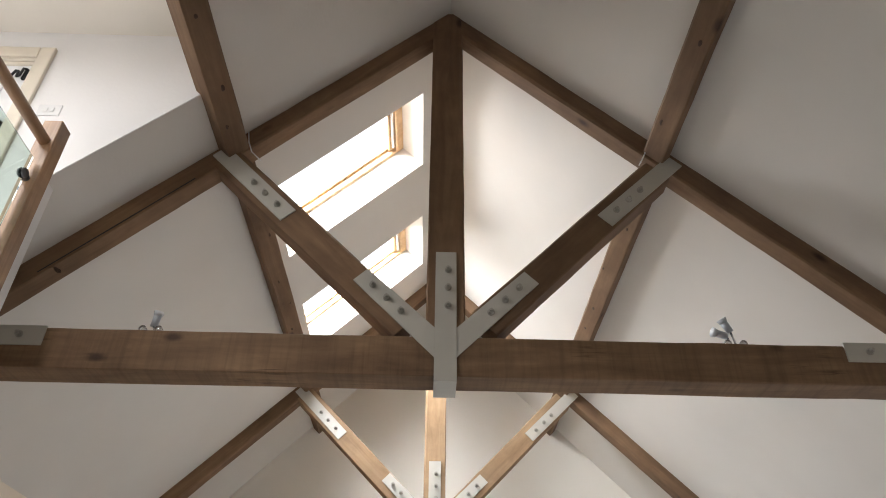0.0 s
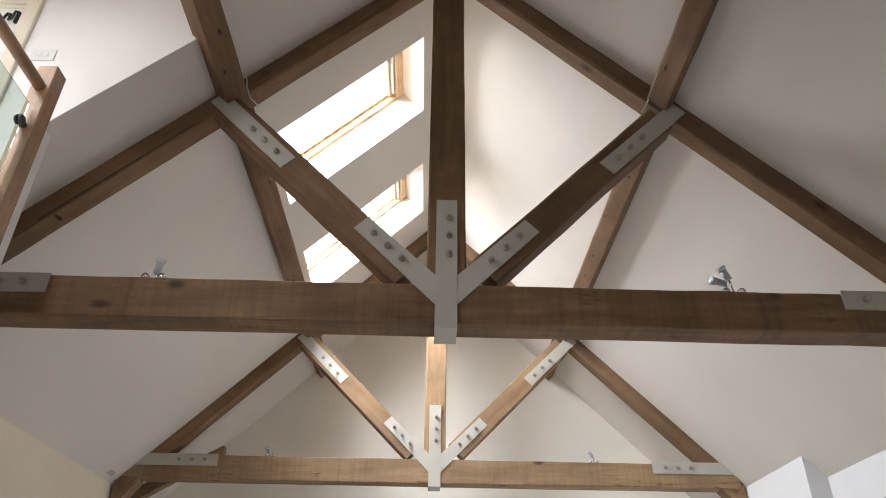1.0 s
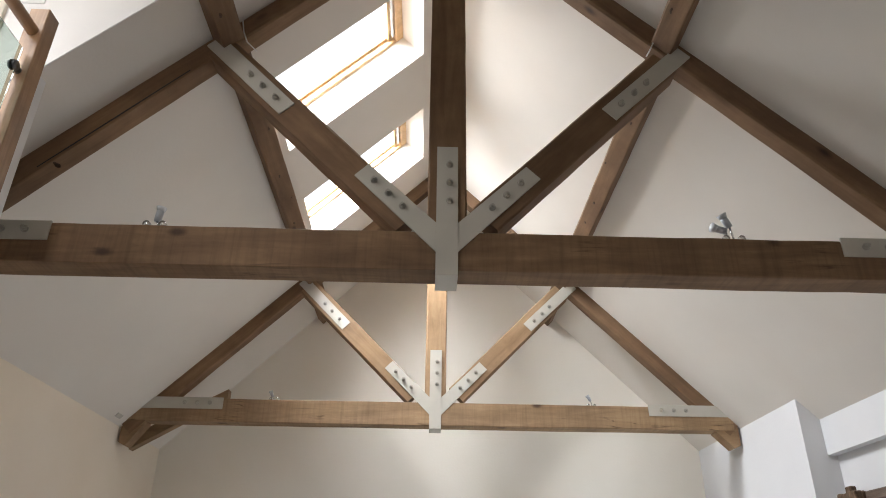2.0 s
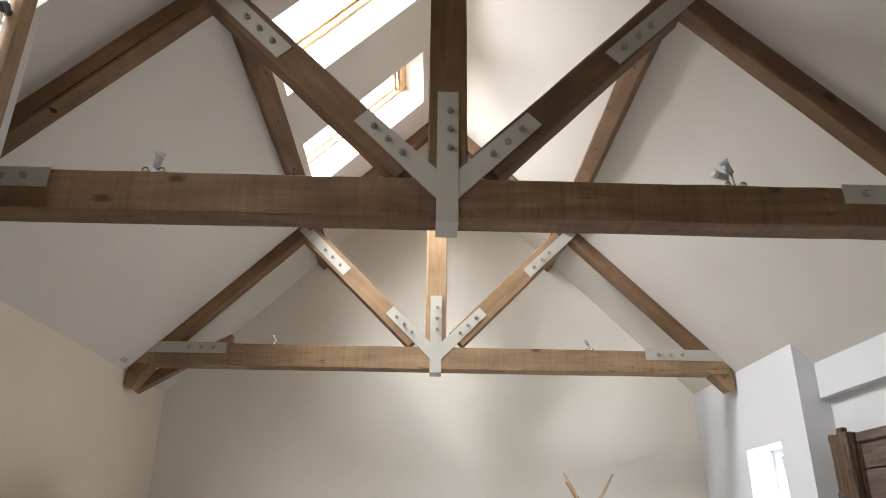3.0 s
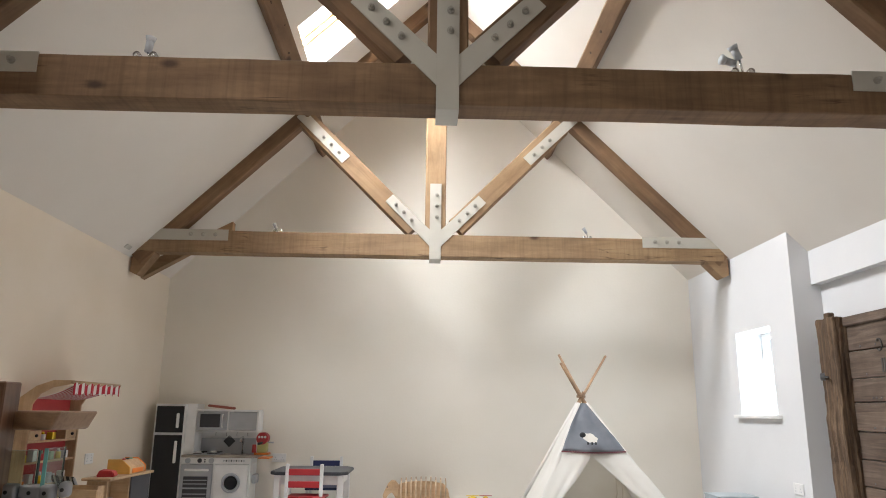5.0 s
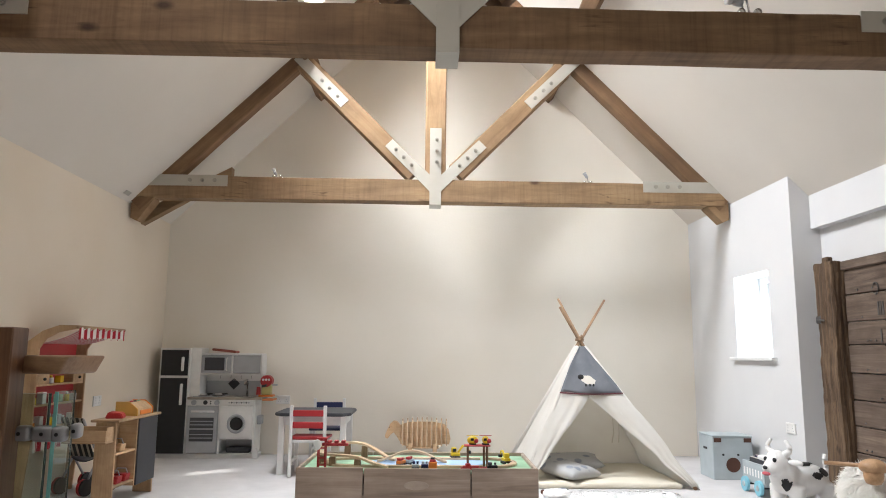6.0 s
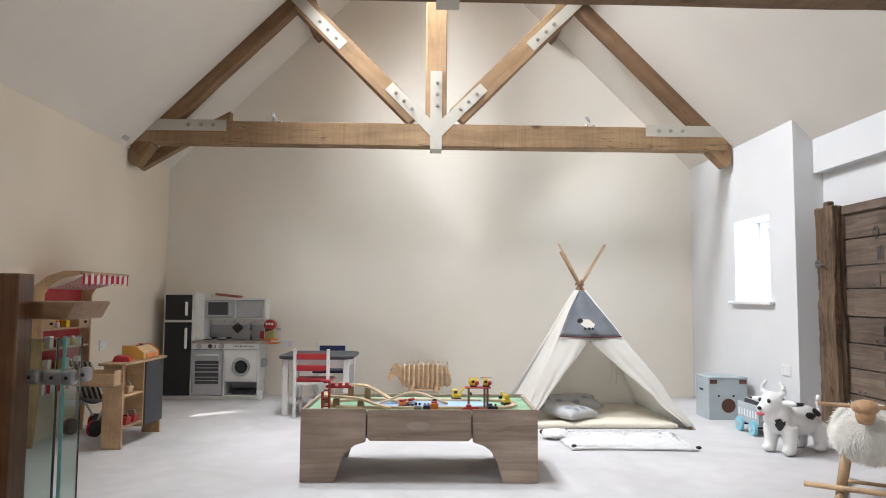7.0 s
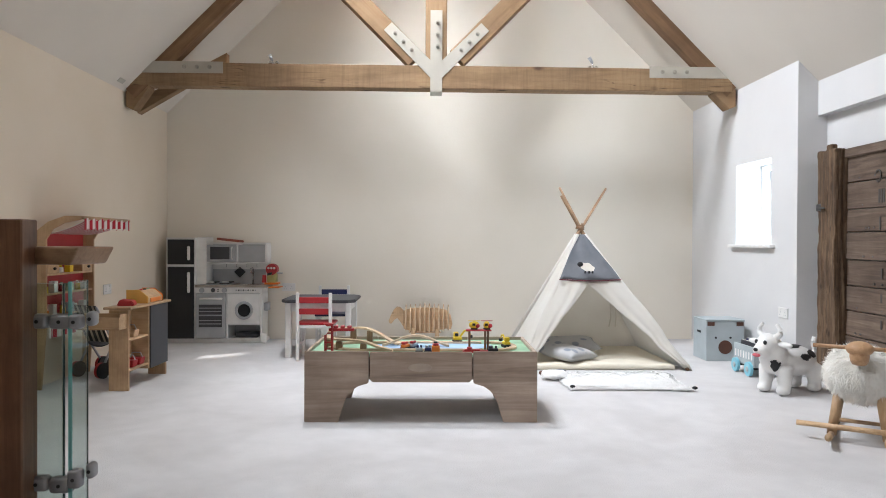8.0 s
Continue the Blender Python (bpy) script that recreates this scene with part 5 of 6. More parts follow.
# ---- small table and chairs ----
ct = thing("childs_table", "white childs table with dark grey top", "table", pose(-0.955, 6.62, 0))
oc = [(-0.335, -0.26), (-0.27, -0.35), (0.27, -0.35), (0.335, -0.26), (0.335, 0.26), (0.27, 0.35), (-0.27, 0.35), (-0.335, 0.26)]
part("tabletop", prism(oc, 0.028, lambda a, b, d: (a, b, 0.50 + d), 0.006), SLATE, ct, "dark grey tabletop with clipped corners")
for sx in (-1, 1):
    for sy in (-1, 1):
        part("leg", box((sx * 0.27 - 0.026, sy * 0.27 - 0.026, 0), (sx * 0.27 + 0.026, sy * 0.27 + 0.026, 0.499), None, 0.004), GLOSSWHITE, ct)
    part("apron", box((sx * 0.27 - 0.01, -0.243, 0.42), (sx * 0.27 + 0.01, 0.243, 0.499)), GLOSSWHITE, ct)
    part("apron", box((-0.243, sx * 0.27 - 0.01, 0.42), (0.243, sx * 0.27 + 0.01, 0.499)), GLOSSWHITE, ct)


def chair(m, mat, label):
    c = thing("childs_chair", label, "chair", m, "childrens chairs")
    for sx in (-1, 1):
        part("leg", box((sx * 0.145 - 0.014, -0.148, 0), (sx * 0.145 + 0.014, -0.12, 0.60), None, 0.005, 2), GLOSSWHITE, c, "white back leg and upright")
        part("leg", box((sx * 0.145 - 0.014, 0.12, 0), (sx * 0.145 + 0.014, 0.15, 0.31), None, 0.005, 2), GLOSSWHITE, c)
        part("stretcher", box((sx * 0.145 - 0.009, -0.118, 0.12), (sx * 0.145 + 0.009, 0.12, 0.145)), GLOSSWHITE, c)
    part("seat", box((-0.165, -0.117, 0.311), (0.165, 0.165, 0.333), None, 0.007, 2), mat, c)
    for z in (0.535, 0.435):
        part("back_slat", box((-0.1305, -0.144, z - 0.026), (0.1305, -0.126, z + 0.026), None, 0.005, 2), mat, c)
    part("seat_rail", box((-0.13, -0.14, 0.288), (0.13, -0.122, 0.31)), GLOSSWHITE, c)
    return c


chair(pose(-0.965, 6.32, 0, 0, 0, -2), RED, "white wooden childs chair with red seat and slats")
chair(pose(-0.92, 7.10, 0, 0, 0, 182), BLUE, "white wooden childs chair with navy seat and slats")

# ---- slatted plywood animal ----
dg = thing("slatted_dog", "slatted plywood dog-shaped magazine rack against the wall", "wooden animal", pose(-0.02, 7.30, 0))
side_ = [(-0.19, 0.15), (-0.12, 0.125), (0.0, 0.118), (0.14, 0.122), (0.25, 0.15), (0.305, 0.145), (0.318, 0.20), (0.30, 0.29), (0.255, 0.345), (0.15, 0.366), (0.0, 0.368), (-0.12, 0.36), (-0.19, 0.335)]
for d0 in (-0.02, 0.012):
    part("side_plate", prism([tuple(q) for q in side_], 0.01, lambda a, b, d: (a, d0 + d, b), 0.002), PLY, dg, "birch plywood body outline")
for k in range(10):
    x = -0.172 + 0.049 * k
    top = 0.368 + 0.022 * math.sin(math.pi * (k + 1.5) / 12)
    low = 0.112 + 0.02 * abs(k - 4.5) / 4.5
    q = [(0.095 * math.cos(a) * (0.82 + 0.18 * abs(math.sin(a))), (top + low) / 2 + (top - low) / 2 * max(-0.97, min(0.97, 1.12 * math.sin(a)))) for a in [2 * math.pi * i / 24 for i in range(24)]]
    part("rib", prism(q, 0.012, lambda a, b, d: (x + d, a, b)), PLYEDGE, dg, "pale plywood edge")
    part("rib_tab", box((x + 0.001, -0.012, top - 0.01), (x + 0.011, 0.012, top + 0.022), None, 0.002), PLYZ, dg)
head = [(-0.19, 0.335), (-0.225, 0.372), (-0.262, 0.376), (-0.295, 0.345), (-0.325, 0.285), (-0.345, 0.235), (-0.338, 0.21), (-0.315, 0.203), (-0.285, 0.245), (-0.255, 0.265), (-0.225, 0.225), (-0.19, 0.17)]
for d0 in (-0.05, -0.018, 0.014):
    part("head_layer", prism(head, 0.026, lambda a, b, d: (a, d + d0, b), 0.003), PLY, dg)
part("ear", prism([(-0.262, 0.372), (-0.215, 0.366), (-0.225, 0.315), (-0.25, 0.285), (-0.268, 0.32)], 0.014, lambda a, b, d: (a, -0.067 + d, b), 0.003), PLYZ, dg)
part("eye", rod((-0.30, -0.051, 0.315), (-0.30, -0.055, 0.315), 0.006, n=10), DARK, dg)
part("under_board", box((-0.13, -0.05, 0.108), (0.20, 0.05, 0.119), None, 0.003), PLY, dg)
for x in (-0.09, 0.16):
    for y in (-0.06, 0.045):
        part("leg", prism([(x - 0.03, 0), (x + 0.025, 0), (x + 0.02, 0.06), (x + 0.02, 0.16), (x - 0.02, 0.16), (x - 0.022, 0.06)], 0.018, lambda a, b, d: (a, y + d, b), 0.003), PLYZ, dg)

# ---- toy box ----
bx = thing("toy_box", "pale blue cube toy box with a bear face", "toy box", pose(2.695, 6.31, 0, 0, 0, -1))
part("box", box((-0.172, -0.155, 0), (0.172, 0.155, 0.355), None, 0.005, 2), PALEBLUE, bx)
part("lid", box((-0.175, -0.158, 0.3555), (0.175, 0.158, 0.372), None, 0.004, 2), PALEBLUE, bx)
for sx in (-1, 1):
    part("ear", lump(box((sx * 0.13 - 0.032, -0.161, 0.315), (sx * 0.13 + 0.032, -0.1555, 0.35), None, 0.002), 0, 1), BROWN, bx)
    part("eye", rod((sx * 0.065 - 0.02, -0.1555, 0.21), (sx * 0.065 - 0.02, -0.159, 0.21), 0.010, n=12), DARK, bx)
part("nose", rod((0.0, -0.1555, 0.125), (0.0, -0.160, 0.125), 0.062, 0.06, 26), BROWN, bx)
# dark strip on the side in place of the shade in a hole
part("hand_hole_shade", box((-0.1775, -0.03, 0.24), (-0.1725, 0.05, 0.26), None, 0.002), DARK, bx)

# ---- pull-along cart ----
cr2 = thing("toy_cart", "pale blue wooden toy cart with round wheels and books", "toy cart", pose(2.69, 5.565, 0, 0, 0, -89))
part("tray", box((-0.17, -0.10, 0.075), (0.17, 0.10, 0.088), None, 0.003), PALEBLUE, cr2)
for sy in (-1, 1):
    sp_ = part("side_panel", box((-0.17, sy * 0.10 - 0.006, 0.0885), (0.17, sy * 0.10 + 0.006, 0.235), None, 0.003), PALEBLUE, cr2)
    for k in range(7):
        part("stripe", box((-0.145 + 0.045 * k, sy * 0.107 - 0.001, 0.13), (-0.127 + 0.045 * k, sy * 0.107 + 0.001, 0.185)), VINYL, sp_)
    part("end_panel", box((sy * 0.164 - 0.006, -0.093, 0.0885), (sy * 0.164 + 0.006, 0.093, 0.235), None, 0.003), PALEBLUE, cr2)
    for sx in (-1, 1):
        w = part("wheel", rod((sx * 0.11, sy * 0.108, 0.058), (sx * 0.11, sy * 0.13, 0.058), 0.058, 0.056, 24), SKYBLUE, cr2, "bright blue wheel")
        part("hub", rod((sx * 0.11, sy * 0.1305, 0.058), (sx * 0.11, sy * 0.137, 0.058), 0.022, 0.018, 16), PALEBLUE, w)
    part("axle", rod((sy * 0.11, -0.107, 0.058), (sy * 0.11, 0.107, 0.058), 0.008), DARK, cr2)
for k in range(4):
    b = thing("book", "dark blue hardback book standing in the toy cart", "book", cr2.matrix_basis @ pose(-0.02 + 0.0 * k, -0.065 + 0.04 * k, 0.0885, -8, 0, 0), "books in the cart")
    part("cover", box((-0.13, -0.013, 0), (0.13, 0.013, 0.17 + 0.012 * (k % 2)), None, 0.003), BLUE if k % 2 else SLATE, b)
    part("pages", box((-0.126, -0.009, 0.004), (0.1315, 0.009, 0.1735 + 0.012 * (k % 2))), CANVAS, b)

# ---- bouncing cow ----
cow = thing("bouncy_cow", "white inflatable ride-on cow with black patches", "ride-on toy", pose(2.575, 4.875, 0, 0, 0, 24) @ Matrix.Scale(0.93, 4))
bm = bmesh.new()
add_ball(bm, (0.05, 0, 0.235), (0.23, 0.125, 0.12), 28, 18)
add_ball(bm, (-0.155, 0, 0.29), (0.10, 0.10, 0.14), 24, 16)
add_ball(bm, (-0.21, 0, 0.375), (0.088, 0.082, 0.088), 24, 16)
add_ball(bm, (-0.275, 0, 0.335), (0.068, 0.062, 0.05), 20, 14)
for x, y in ((-0.13, -0.085), (-0.13, 0.085), (0.21, -0.085), (0.21, 0.085)):
    add_rod(bm, (x, y, 0.03), (x * 0.9, y * 0.9, 0.21), 0.042, 0.066, 18)
    add_ball(bm, (x - 0.014, y, 0.036), (0.062, 0.052, 0.036), 18, 12)
body = part("body", bm, VINYL, cow, "", True)
rm = body.modifiers.new("skin", "REMESH")
rm.mode, rm.voxel_size, rm.use_smooth_shade = "VOXEL", 0.011, True
sm = body.modifiers.new("soften", "SMOOTH")
sm.factor, sm.iterations = 0.6, 14
for s in (-1, 1):
    part("horn", tube(smooth([(-0.19, s * 0.05, 0.43), (-0.19, s * 0.085, 0.455), (-0.19, s * 0.09, 0.49), (-0.19, s * 0.06, 0.53)]), [0.027 - 0.0011 * k for k in range(16)], 14), VINYL, cow, "", True)
    part("ear", ball((-0.185, s * 0.13, 0.385), (0.024, 0.062, 0.022), 14, 10), VINYL, cow, "", True)
    part("eye", ball((-0.284, s * 0.038, 0.398), (0.011, 0.014, 0.017), 12, 8), DARK, cow, "", True)
part("nostril", ball((-0.338, 0.0, 0.345), (0.010, 0.020, 0.014), 12, 8), DARK, cow, "", True)
part("mouth", ball((-0.33, 0, 0.303), (0.016, 0.035, 0.014), 14, 8), plain("pink_red_paint", (0.55, 0.10, 0.12), 0.4), cow, "", True)
part("tail", tube(smooth([(0.255, 0, 0.25), (0.31, 0, 0.30), (0.295, 0, 0.36), (0.31, 0, 0.40)]), 0.017, 12), VINYL, cow, "", True)


def patch(c, r, way, size, seed):
    """A blotch that hugs a rounded part of the body (centre c, radii r) round the direction way."""
    way = Vector(way).normalized()
    bm = bmesh.new()
    bmesh.ops.create_icosphere(bm, subdivisions=5, radius=1.0)
    off = Vector((seed * 3.7, seed * 1.3, 0))
    gone = [f_ for f_ in bm.faces if f_.calc_center_median().angle(way) > size * (1 + 0.55 * noise.noise(f_.calc_center_median() * 3.2 + off))]
    bmesh.ops.delete(bm, geom=gone, context="FACES")
    for v in bm.verts:
        v.co = Vector(c) + Vector((v.co.x * r[0], v.co.y * r[1], v.co.z * r[2])) * 1.012
    bmesh.ops.solidify(bm, geom=bm.faces[:], thickness=-0.004)
    part("patch", bm, DARK, cow, "glossy black patch", True)


BODY = ((0.05, 0, 0.235), (0.23, 0.125, 0.12))
CHEST = ((-0.155, 0, 0.29), (0.10, 0.10, 0.14))
patch(*CHEST, (-0.85, -0.95, -0.6), 0.32, 1)
patch(*BODY, (0.05, -1, 0.35), 0.22, 2)
patch(*BODY, (0.55, -0.8, 0.55), 0.25, 3)
patch(*BODY, (-0.05, -0.1, 1), 0.32, 4)

# ---- rocking sheep ----
sh = thing("rocking_sheep", "woolly white rocking sheep with wooden head and runners", "rocking toy", pose(2.365, 3.71, 0, 0, 0, 56) @ Matrix.Scale(0.92, 4))
WOOL = surface("long_white_wool", (0.90, 0.865, 0.80), (0.96, 0.94, 0.89), 1.0, 30.0, 120.0, 0.35, 0.0, 0.006)
bm = ball((0.05, 0, 0.375), (0.235, 0.18, 0.15), 48, 30)
lump(bm, 0.022, 8.0)
part("wool_body", bm, WOOL, sh, "", True)
R_ = random.Random(8)


def on_body():
    a, b = R_.uniform(0, 2 * math.pi), math.asin(R_.uniform(-1, 1))
    n_ = Vector((math.cos(a) * math.cos(b), math.sin(a) * math.cos(b), math.sin(b)))
    q = Vector((0.05 + n_.x * 0.235, n_.y * 0.18, 0.375 + n_.z * 0.15))
    return q + noise.noise_vector(q * 8.0) * 0.022, n_


bm = bmesh.new()
tufts(bm, 15000, on_body, 0.062, 0.0024, R_, 1.0)
tagged(part("wool_fringe", bm, WOOL, sh, "", True), kind="stuff")
BEECH = timber("steamed_beech", (0.36, 0.20, 0.10), (0.47, 0.29, 0.155), (0.56, 0.37, 0.22), 0, 0.5, 0.5, False, 0, 0.1)
part("head", lump(ball((-0.21, 0.0, 0.552), (0.075, 0.072, 0.042), 24, 16), 0.004, 12), BEECH, sh, "turned beech head", True)
part("muzzle", tube([(-0.205, 0.0, 0.55), (-0.225, 0.0, 0.51), (-0.24, 0.0, 0.485), (-0.245, 0.0, 0.468), (-0.246, 0.0, 0.462)], [0.05, 0.05, 0.045, 0.034, 0.012], 18), BEECH, sh, "", True)
part("handlebar", rod((-0.18, -0.235, 0.552), (-0.18, 0.235, 0.552), 0.0115, n=14), BEECH, sh, "", True)
for x in (-0.10, 0.20):
    for s in (-1, 1):
        part("leg", rod((x + (0.03 if x < 0 else -0.03), s * 0.10, 0.31), (x - (0.03 if x < 0 else -0.03), s * 0.14, 0.03), 0.03, 0.026, 16), PLYZ, sh, "", True)
for s in (-1, 1):
    part("runner", tube([(-0.40 + 0.1 * k, s * 0.14, 0.024 + 0.05 * ((k - 4.5) / 4.5) ** 2) for k in range(10)], 0.018, 10, 1.2), PLY, sh, "", True)
part("footrest", rod((-0.165, -0.32, 0.085), (-0.165, 0.32, 0.085), 0.016, n=14), PLY, sh, "", True)
part("crossbar", rod((0.2, -0.13, 0.05), (0.2, 0.13, 0.05), 0.012), PLY, sh)

# ---- market stall by the side wall ----
ms = thing("market_stall", "wooden toy market stall with striped awning and drawers", "play stall", pose(XL + 0.02, 4.96, 0))
m, t, p = nt("red_white_stripe")
co = t.nodes.new("ShaderNodeTexCoord")
w_ = node(t, "ShaderNodeTexWave", Scale=6.2)
w_.bands_direction = "Y"
t.links.new(co.outputs["Object"], w_.inputs["Vector"])
t.links.new(ramp(t, w_.outputs["Fac"], [(0.53, (0.42, 0.015, 0.03)), (0.57, (0.72, 0.68, 0.64))]), p.inputs["Base Color"])
p.inputs["Roughness"].default_value = 0.9
STRIPE = m
SW, SL = 0.095, 0.72
endp = [(0, 0), (0.06, 0), (SW, 0.44), (SW, 1.06), (0.14, 1.13), (0.22, 1.175), (0.34, 1.20), (0.345, 1.225), (0.22, 1.225), (0.11, 1.185), (0, 1.10)]
for y in (0.0, SL - 0.018):
    part("end_panel", prism(endp, 0.018, lambda a, b, d: (a, y + d, b), 0.003), PLYZ, ms)
part("back_board", box((0.0, 0.0181, 0.45), (0.012, SL - 0.0181, 1.1)), RED, ms, "red back board")
for z in (0.50, 0.66, 0.80, 0.98):
    part("shelf", box((0.0121, 0.0181, z), (SW - 0.01, SL - 0.0181, z + 0.014), None, 0.002), PLY, ms)
for k in (0, 3):
    y0 = 0.025 + 0.168 * k
    d_ = part("drawer", box((0.02, y0, 0.815), (SW - 0.004, y0 + 0.16, 0.885), None, 0.003), PLY, ms)
    part("knob", ball((SW + 0.006, y0 + 0.08, 0.85), 0.011, 10, 8), DARK, d_)
part("awning", cloth(lambda s, h: (0.06 + 0.30 * h, 0.02 + (SL - 0.04) * s, 1.10 + 0.10 * h - 0.02 * math.sin(math.pi * h)), 14, 8, 0.003, 0.004), STRIPE, ms, "red and white striped awning")
part("valance", cloth(lambda s, h: (0.362 + 0.01 * math.sin(s * 40), 0.0 + SL * s, 1.21 - (0.075 + 0.008 * math.cos(s * 44)) * (1 - h)), 60, 4, 0.003, 0.002), STRIPE, ms, "scalloped striped valance")
part("awning_rail", rod((0.355, -0.01, 1.212), (0.355, SL + 0.03, 1.212), 0.012), PLY, ms, "", True)
part("lower_awning", cloth(lambda s, h: (SW + 0.01 + 0.01 * math.sin(s * 30), 0.02 + 0.40 * s, 0.36 + 0.13 * h), 30, 4, 0.003, 0.002), STRIPE, ms, "striped cloth skirt")
part("counter", box((0.0, -0.02, 0.44), (SW + 0.03, SL + 0.02, 0.46), None, 0.004), PLY, ms)
R_ = random.Random(11)
for z, mats in ((0.675, (YELLOW, VINYL, RED, GREEN)), (0.515, (ORANGE, VINYL, YELLOW, PALEBLUE)), (0.815, (GREEN, RED, VINYL, YELLOW))):
    for k in range(6) if z < 0.8 else (2, 3):
        y0 = 0.07 + 0.11 * k
        h = R_.uniform(0.05, 0.085)
        g = thing("toy_grocery", "small coloured wooden toy grocery on a stall shelf", "toy grocery", ms.matrix_basis @ Matrix.Translation((0.052 + R_.uniform(-0.01, 0.01), y0, z)), "toy groceries")
        if k % 2:
            part("carton", box((-0.022, -0.025, 0), (0.022, 0.025, h), None, 0.003), mats[k % 4], g)
        else:
            part("bottle", rod((0, 0, 0), (0, 0, h * 0.7), 0.02, 0.018, 14), mats[k % 4], g, "", True)
            part("cap", rod((0, 0, h * 0.7), (0, 0, h), 0.01, 0.008, 12), mats[(k + 1) % 4], g, "", True)

# counter unit in front of the stall
cu = thing("stall_counter", "birch toy shop counter with open shelves and chalkboard", "toy counter", pose(-2.372, 4.94, 0, 0, 0, -2.0))
CW, CL, CH = 0.31, 0.66, 0.57
CX = CW - 0.14
for y in (0.0, CL - 0.02):
    part("end_panel", box((CX, y, 0), (CW, y + 0.02, CH - 0.002), None, 0.003), PLYZ, cu)
part("worktop", box((CX - 0.03, -0.02, CH), (CW + 0.025, CL + 0.03, CH + 0.018), None, 0.005, 2), PLY, cu)
for z in (0.13, 0.345):
    part("shelf", box((CX + 0.012, 0.0205, z), (CW - 0.004, CL - 0.0205, z + 0.014), None, 0.002), PLY, cu)
part("divider", box((CX + 0.012, 0.33, 0.10), (CW - 0.002, 0.345, CH - 0.001)), PLY, cu)
part("chalkboard", box((CW - 0.002, 0.346, 0.10), (CW + 0.010, CL - 0.001, CH - 0.004), None, 0.002), SLATE, cu, "black chalkboard panel")
part("back_panel", box((CX, 0.3, 0.13), (CX + 0.01, CL - 0.0205, CH - 0.001)), PLYZ, cu)
dw = part("pull_out_tray", box((CX - 0.17, -0.115, 0.44), (CW - 0.01, -0.004, 0.452), None, 0.003), PLY, cu)
part("tray_side", box((CX - 0.17, -0.115, 0.4525), (CW - 0.0105, -0.103, 0.525), None, 0.003), PLY, dw)
part("tray_side", box((CX - 0.17, -0.016, 0.4525), (CW - 0.0105, -0.004, 0.545), None, 0.003), PLY, dw)
part("tray_end", box((CW - 0.022, -0.1025, 0.4525), (CW - 0.0105, -0.0165, 0.545), None, 0.003), PLY, dw)
rg_ = thing("toy_cash_register", "orange and yellow wooden toy cash register", "toy", cu.matrix_basis @ pose(0.235, 0.43, CH + 0.0185) @ Matrix.Scale(0.74, 4))
part("case", prism([(-0.10, 0), (0.11, 0), (0.11, 0.06), (0.03, 0.125), (-0.10, 0.125)], 0.34, lambda a, b, d: (a, d - 0.17, b), 0.006), PLY, rg_, "pale wooden case")
part("end_plate", prism([(-0.105, 0), (0.115, 0), (0.115, 0.065), (0.03, 0.135), (-0.105, 0.135)], 0.015, lambda a, b, d: (a, d - 0.186, b), 0.004), plain("yellow_wood", (0.72, 0.42, 0.10), 0.5), rg_)
part("end_plate", prism([(-0.105, 0), (0.115, 0), (0.115, 0.065), (0.03, 0.135), (-0.105, 0.135)], 0.015, lambda a, b, d: (a, d + 0.171, b), 0.004), ORANGE, rg_, "orange end board")
part("drawer_front", box((0.1105, -0.12, 0.008), (0.118, 0.12, 0.05), None, 0.003), ORANGE, rg_)
for k in range(3):
    part("button", ball((0.0, -0.08 + 0.08 * k, 0.128), (0.018, 0.018, 0.012), 12, 8), (RED, DARK, GREEN)[k], rg_)
sc_ = thing("toy_scanner", "red wooden toy scanner on the counter", "toy", cu.matrix_basis @ pose(0.24, 0.13, CH + 0.0185, 0, 0, 15))
part("body", prism([(-0.06, 0), (0.06, 0), (0.045, 0.035), (-0.04, 0.045)], 0.13, lambda a, b, d: (a, d - 0.065, b), 0.006), RED, sc_)
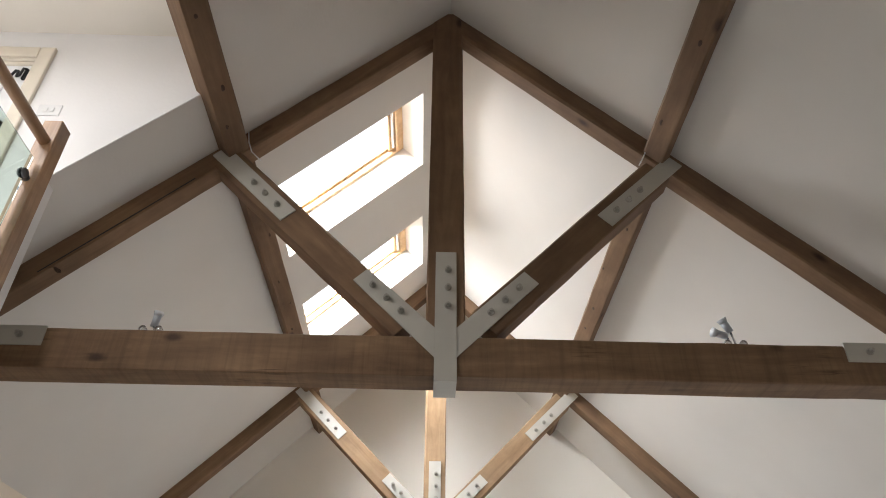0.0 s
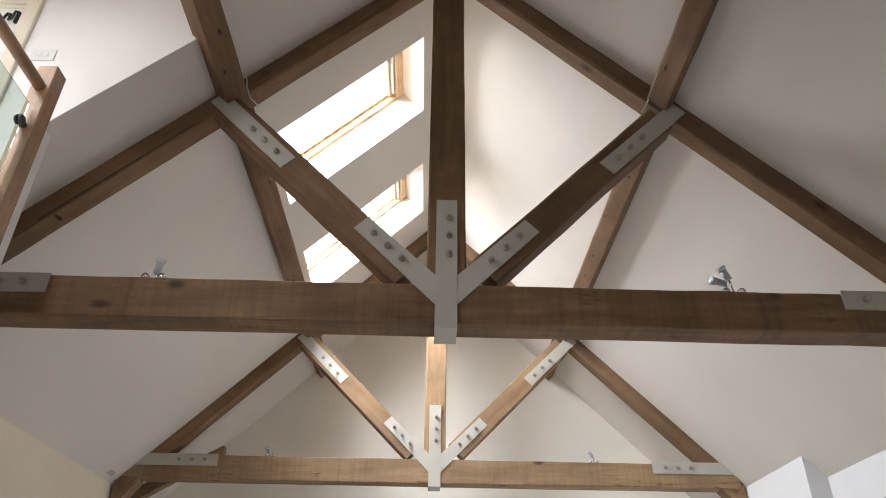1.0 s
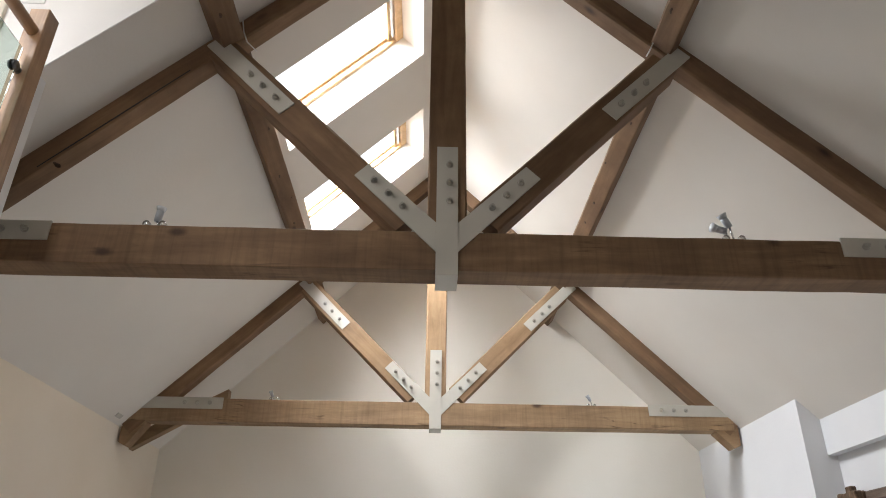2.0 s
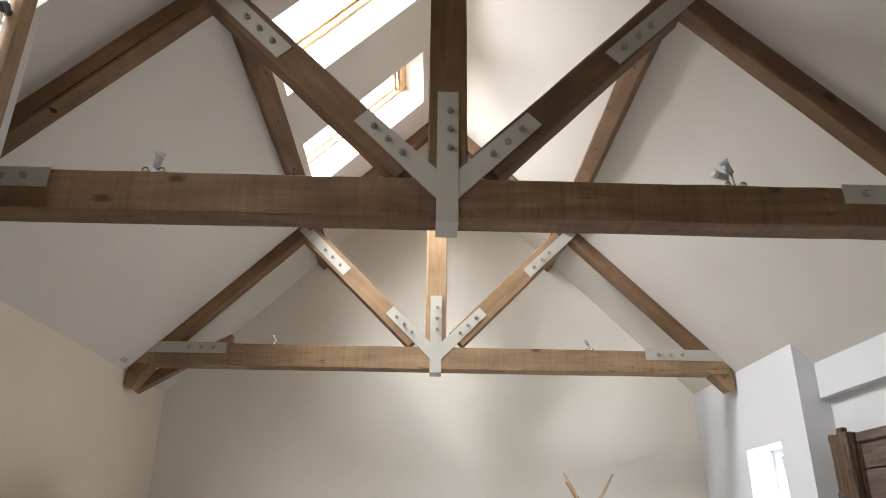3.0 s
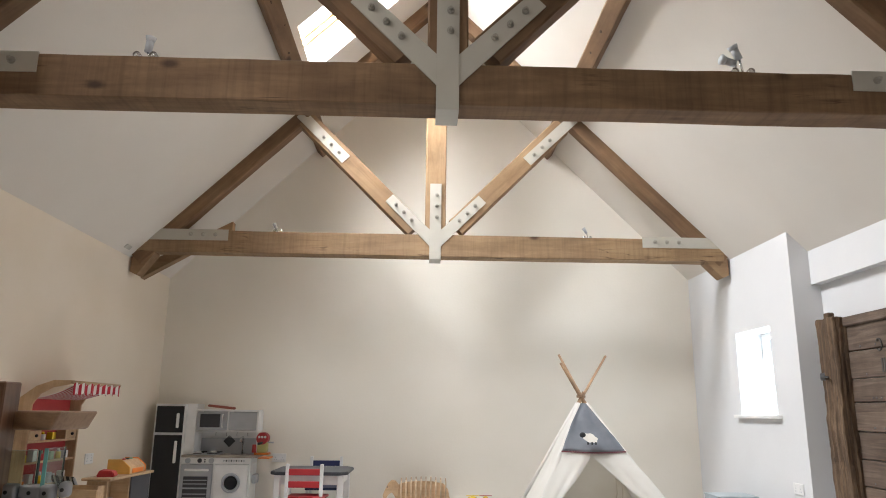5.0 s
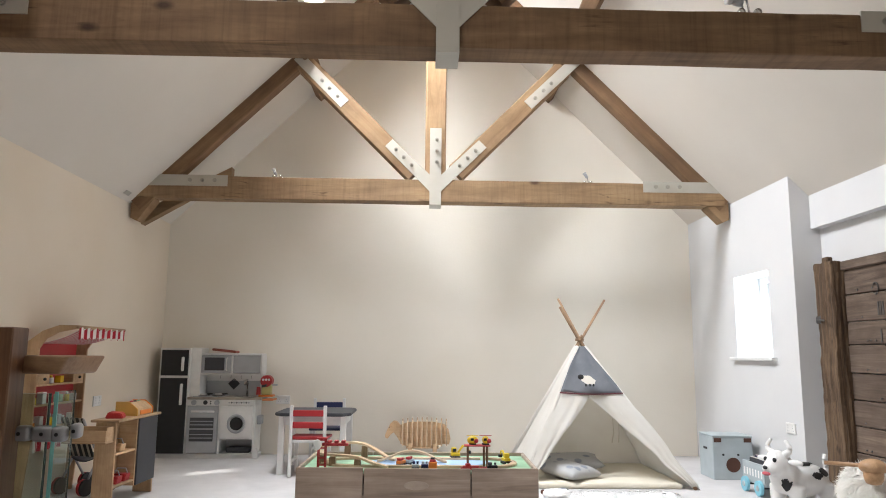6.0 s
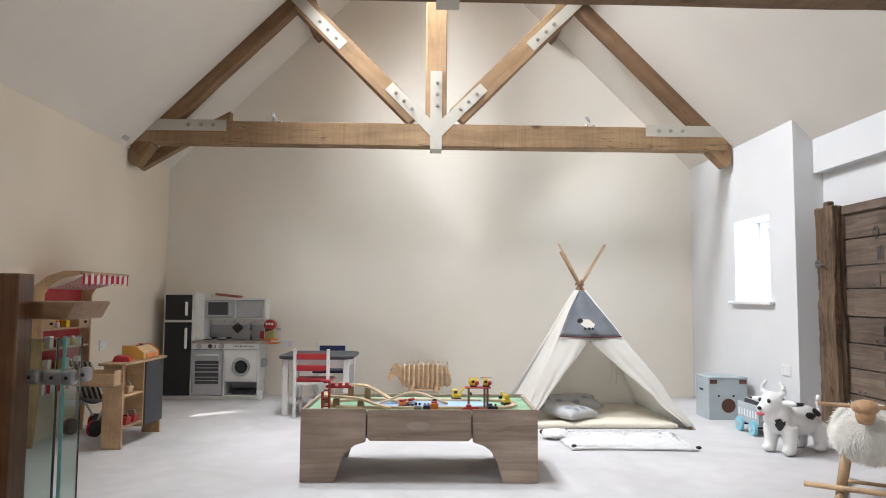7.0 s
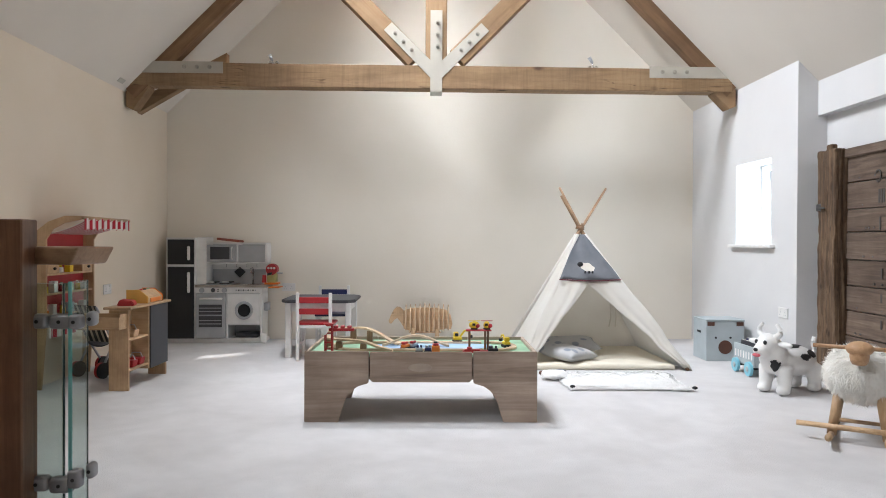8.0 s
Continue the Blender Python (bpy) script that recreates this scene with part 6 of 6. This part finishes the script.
for z, y in ((0.1445, 0.15), (0.1445, 0.27), (0.3595, 0.17)):
    g = thing("toy_basket", "small red toy shopping basket on the counter shelf", "toy basket", cu.matrix_basis @ Matrix.Translation((0.245, y, z)), "toy baskets")
    part("basket", prism([(-0.04, 0), (0.04, 0), (0.05, 0.05), (-0.05, 0.05)], 0.08, lambda a, b, d: (a, d - 0.04, b), 0.004), RED if z < 0.3 else PLY, g)
    part("handle", tube([(-0.045, 0, 0.05), (-0.03, 0, 0.085), (0.03, 0, 0.085), (0.045, 0, 0.05)], 0.004, 6), SILVER, g)

# dolls' pushchair behind the counter
pu = thing("toy_pushchair", "folding toy pushchair with dark striped fabric and red wheels", "toy pushchair", pose(-2.53, 5.52, 0, 0, 0, 70))
for s in (-1, 1):
    part("frame_tube", tube([(-0.16, s * 0.12, 0.55), (0.0, s * 0.12, 0.28), (0.15, s * 0.12, 0.07)], 0.009, 8), SILVER, pu, "", True)
    part("frame_tube", tube([(0.05, s * 0.12, 0.32), (-0.10, s * 0.12, 0.07)], 0.009, 8), SILVER, pu, "", True)
    for x in (0.15, -0.10):
        for k in (-1, 1):
            part("wheel", rod((x, s * 0.12 + k * 0.012 - 0.008, 0.06), (x, s * 0.12 + k * 0.012 + 0.008, 0.06), 0.06, n=20), DARK if k < 0 else RED, pu, "red wheel")
part("seat", cloth(lambda s, h: (-0.02 + 0.17 * h, -0.11 + 0.22 * s, 0.26 + 0.03 * h - 0.03 * math.sin(math.pi * s)), 8, 6, 0.006, 0.004), SLATE, pu, "dark fabric seat", True)
m, t, p = nt("dark_striped_fabric")
co = t.nodes.new("ShaderNodeTexCoord")
w_ = node(t, "ShaderNodeTexWave", Scale=6.0)
w_.bands_direction = "Y"
t.links.new(co.outputs["Object"], w_.inputs["Vector"])
t.links.new(ramp(t, w_.outputs["Fac"], [(0.6, (0.05, 0.055, 0.05)), (0.7, (0.5, 0.47, 0.38))]), p.inputs["Base Color"])
p.inputs["Roughness"].default_value = 0.95
part("backrest", cloth(lambda s, h: (-0.02 - 0.13 * h, -0.11 + 0.22 * s, 0.27 + 0.29 * h), 8, 8, 0.006, 0.004), m, pu, "dark striped backrest", True)
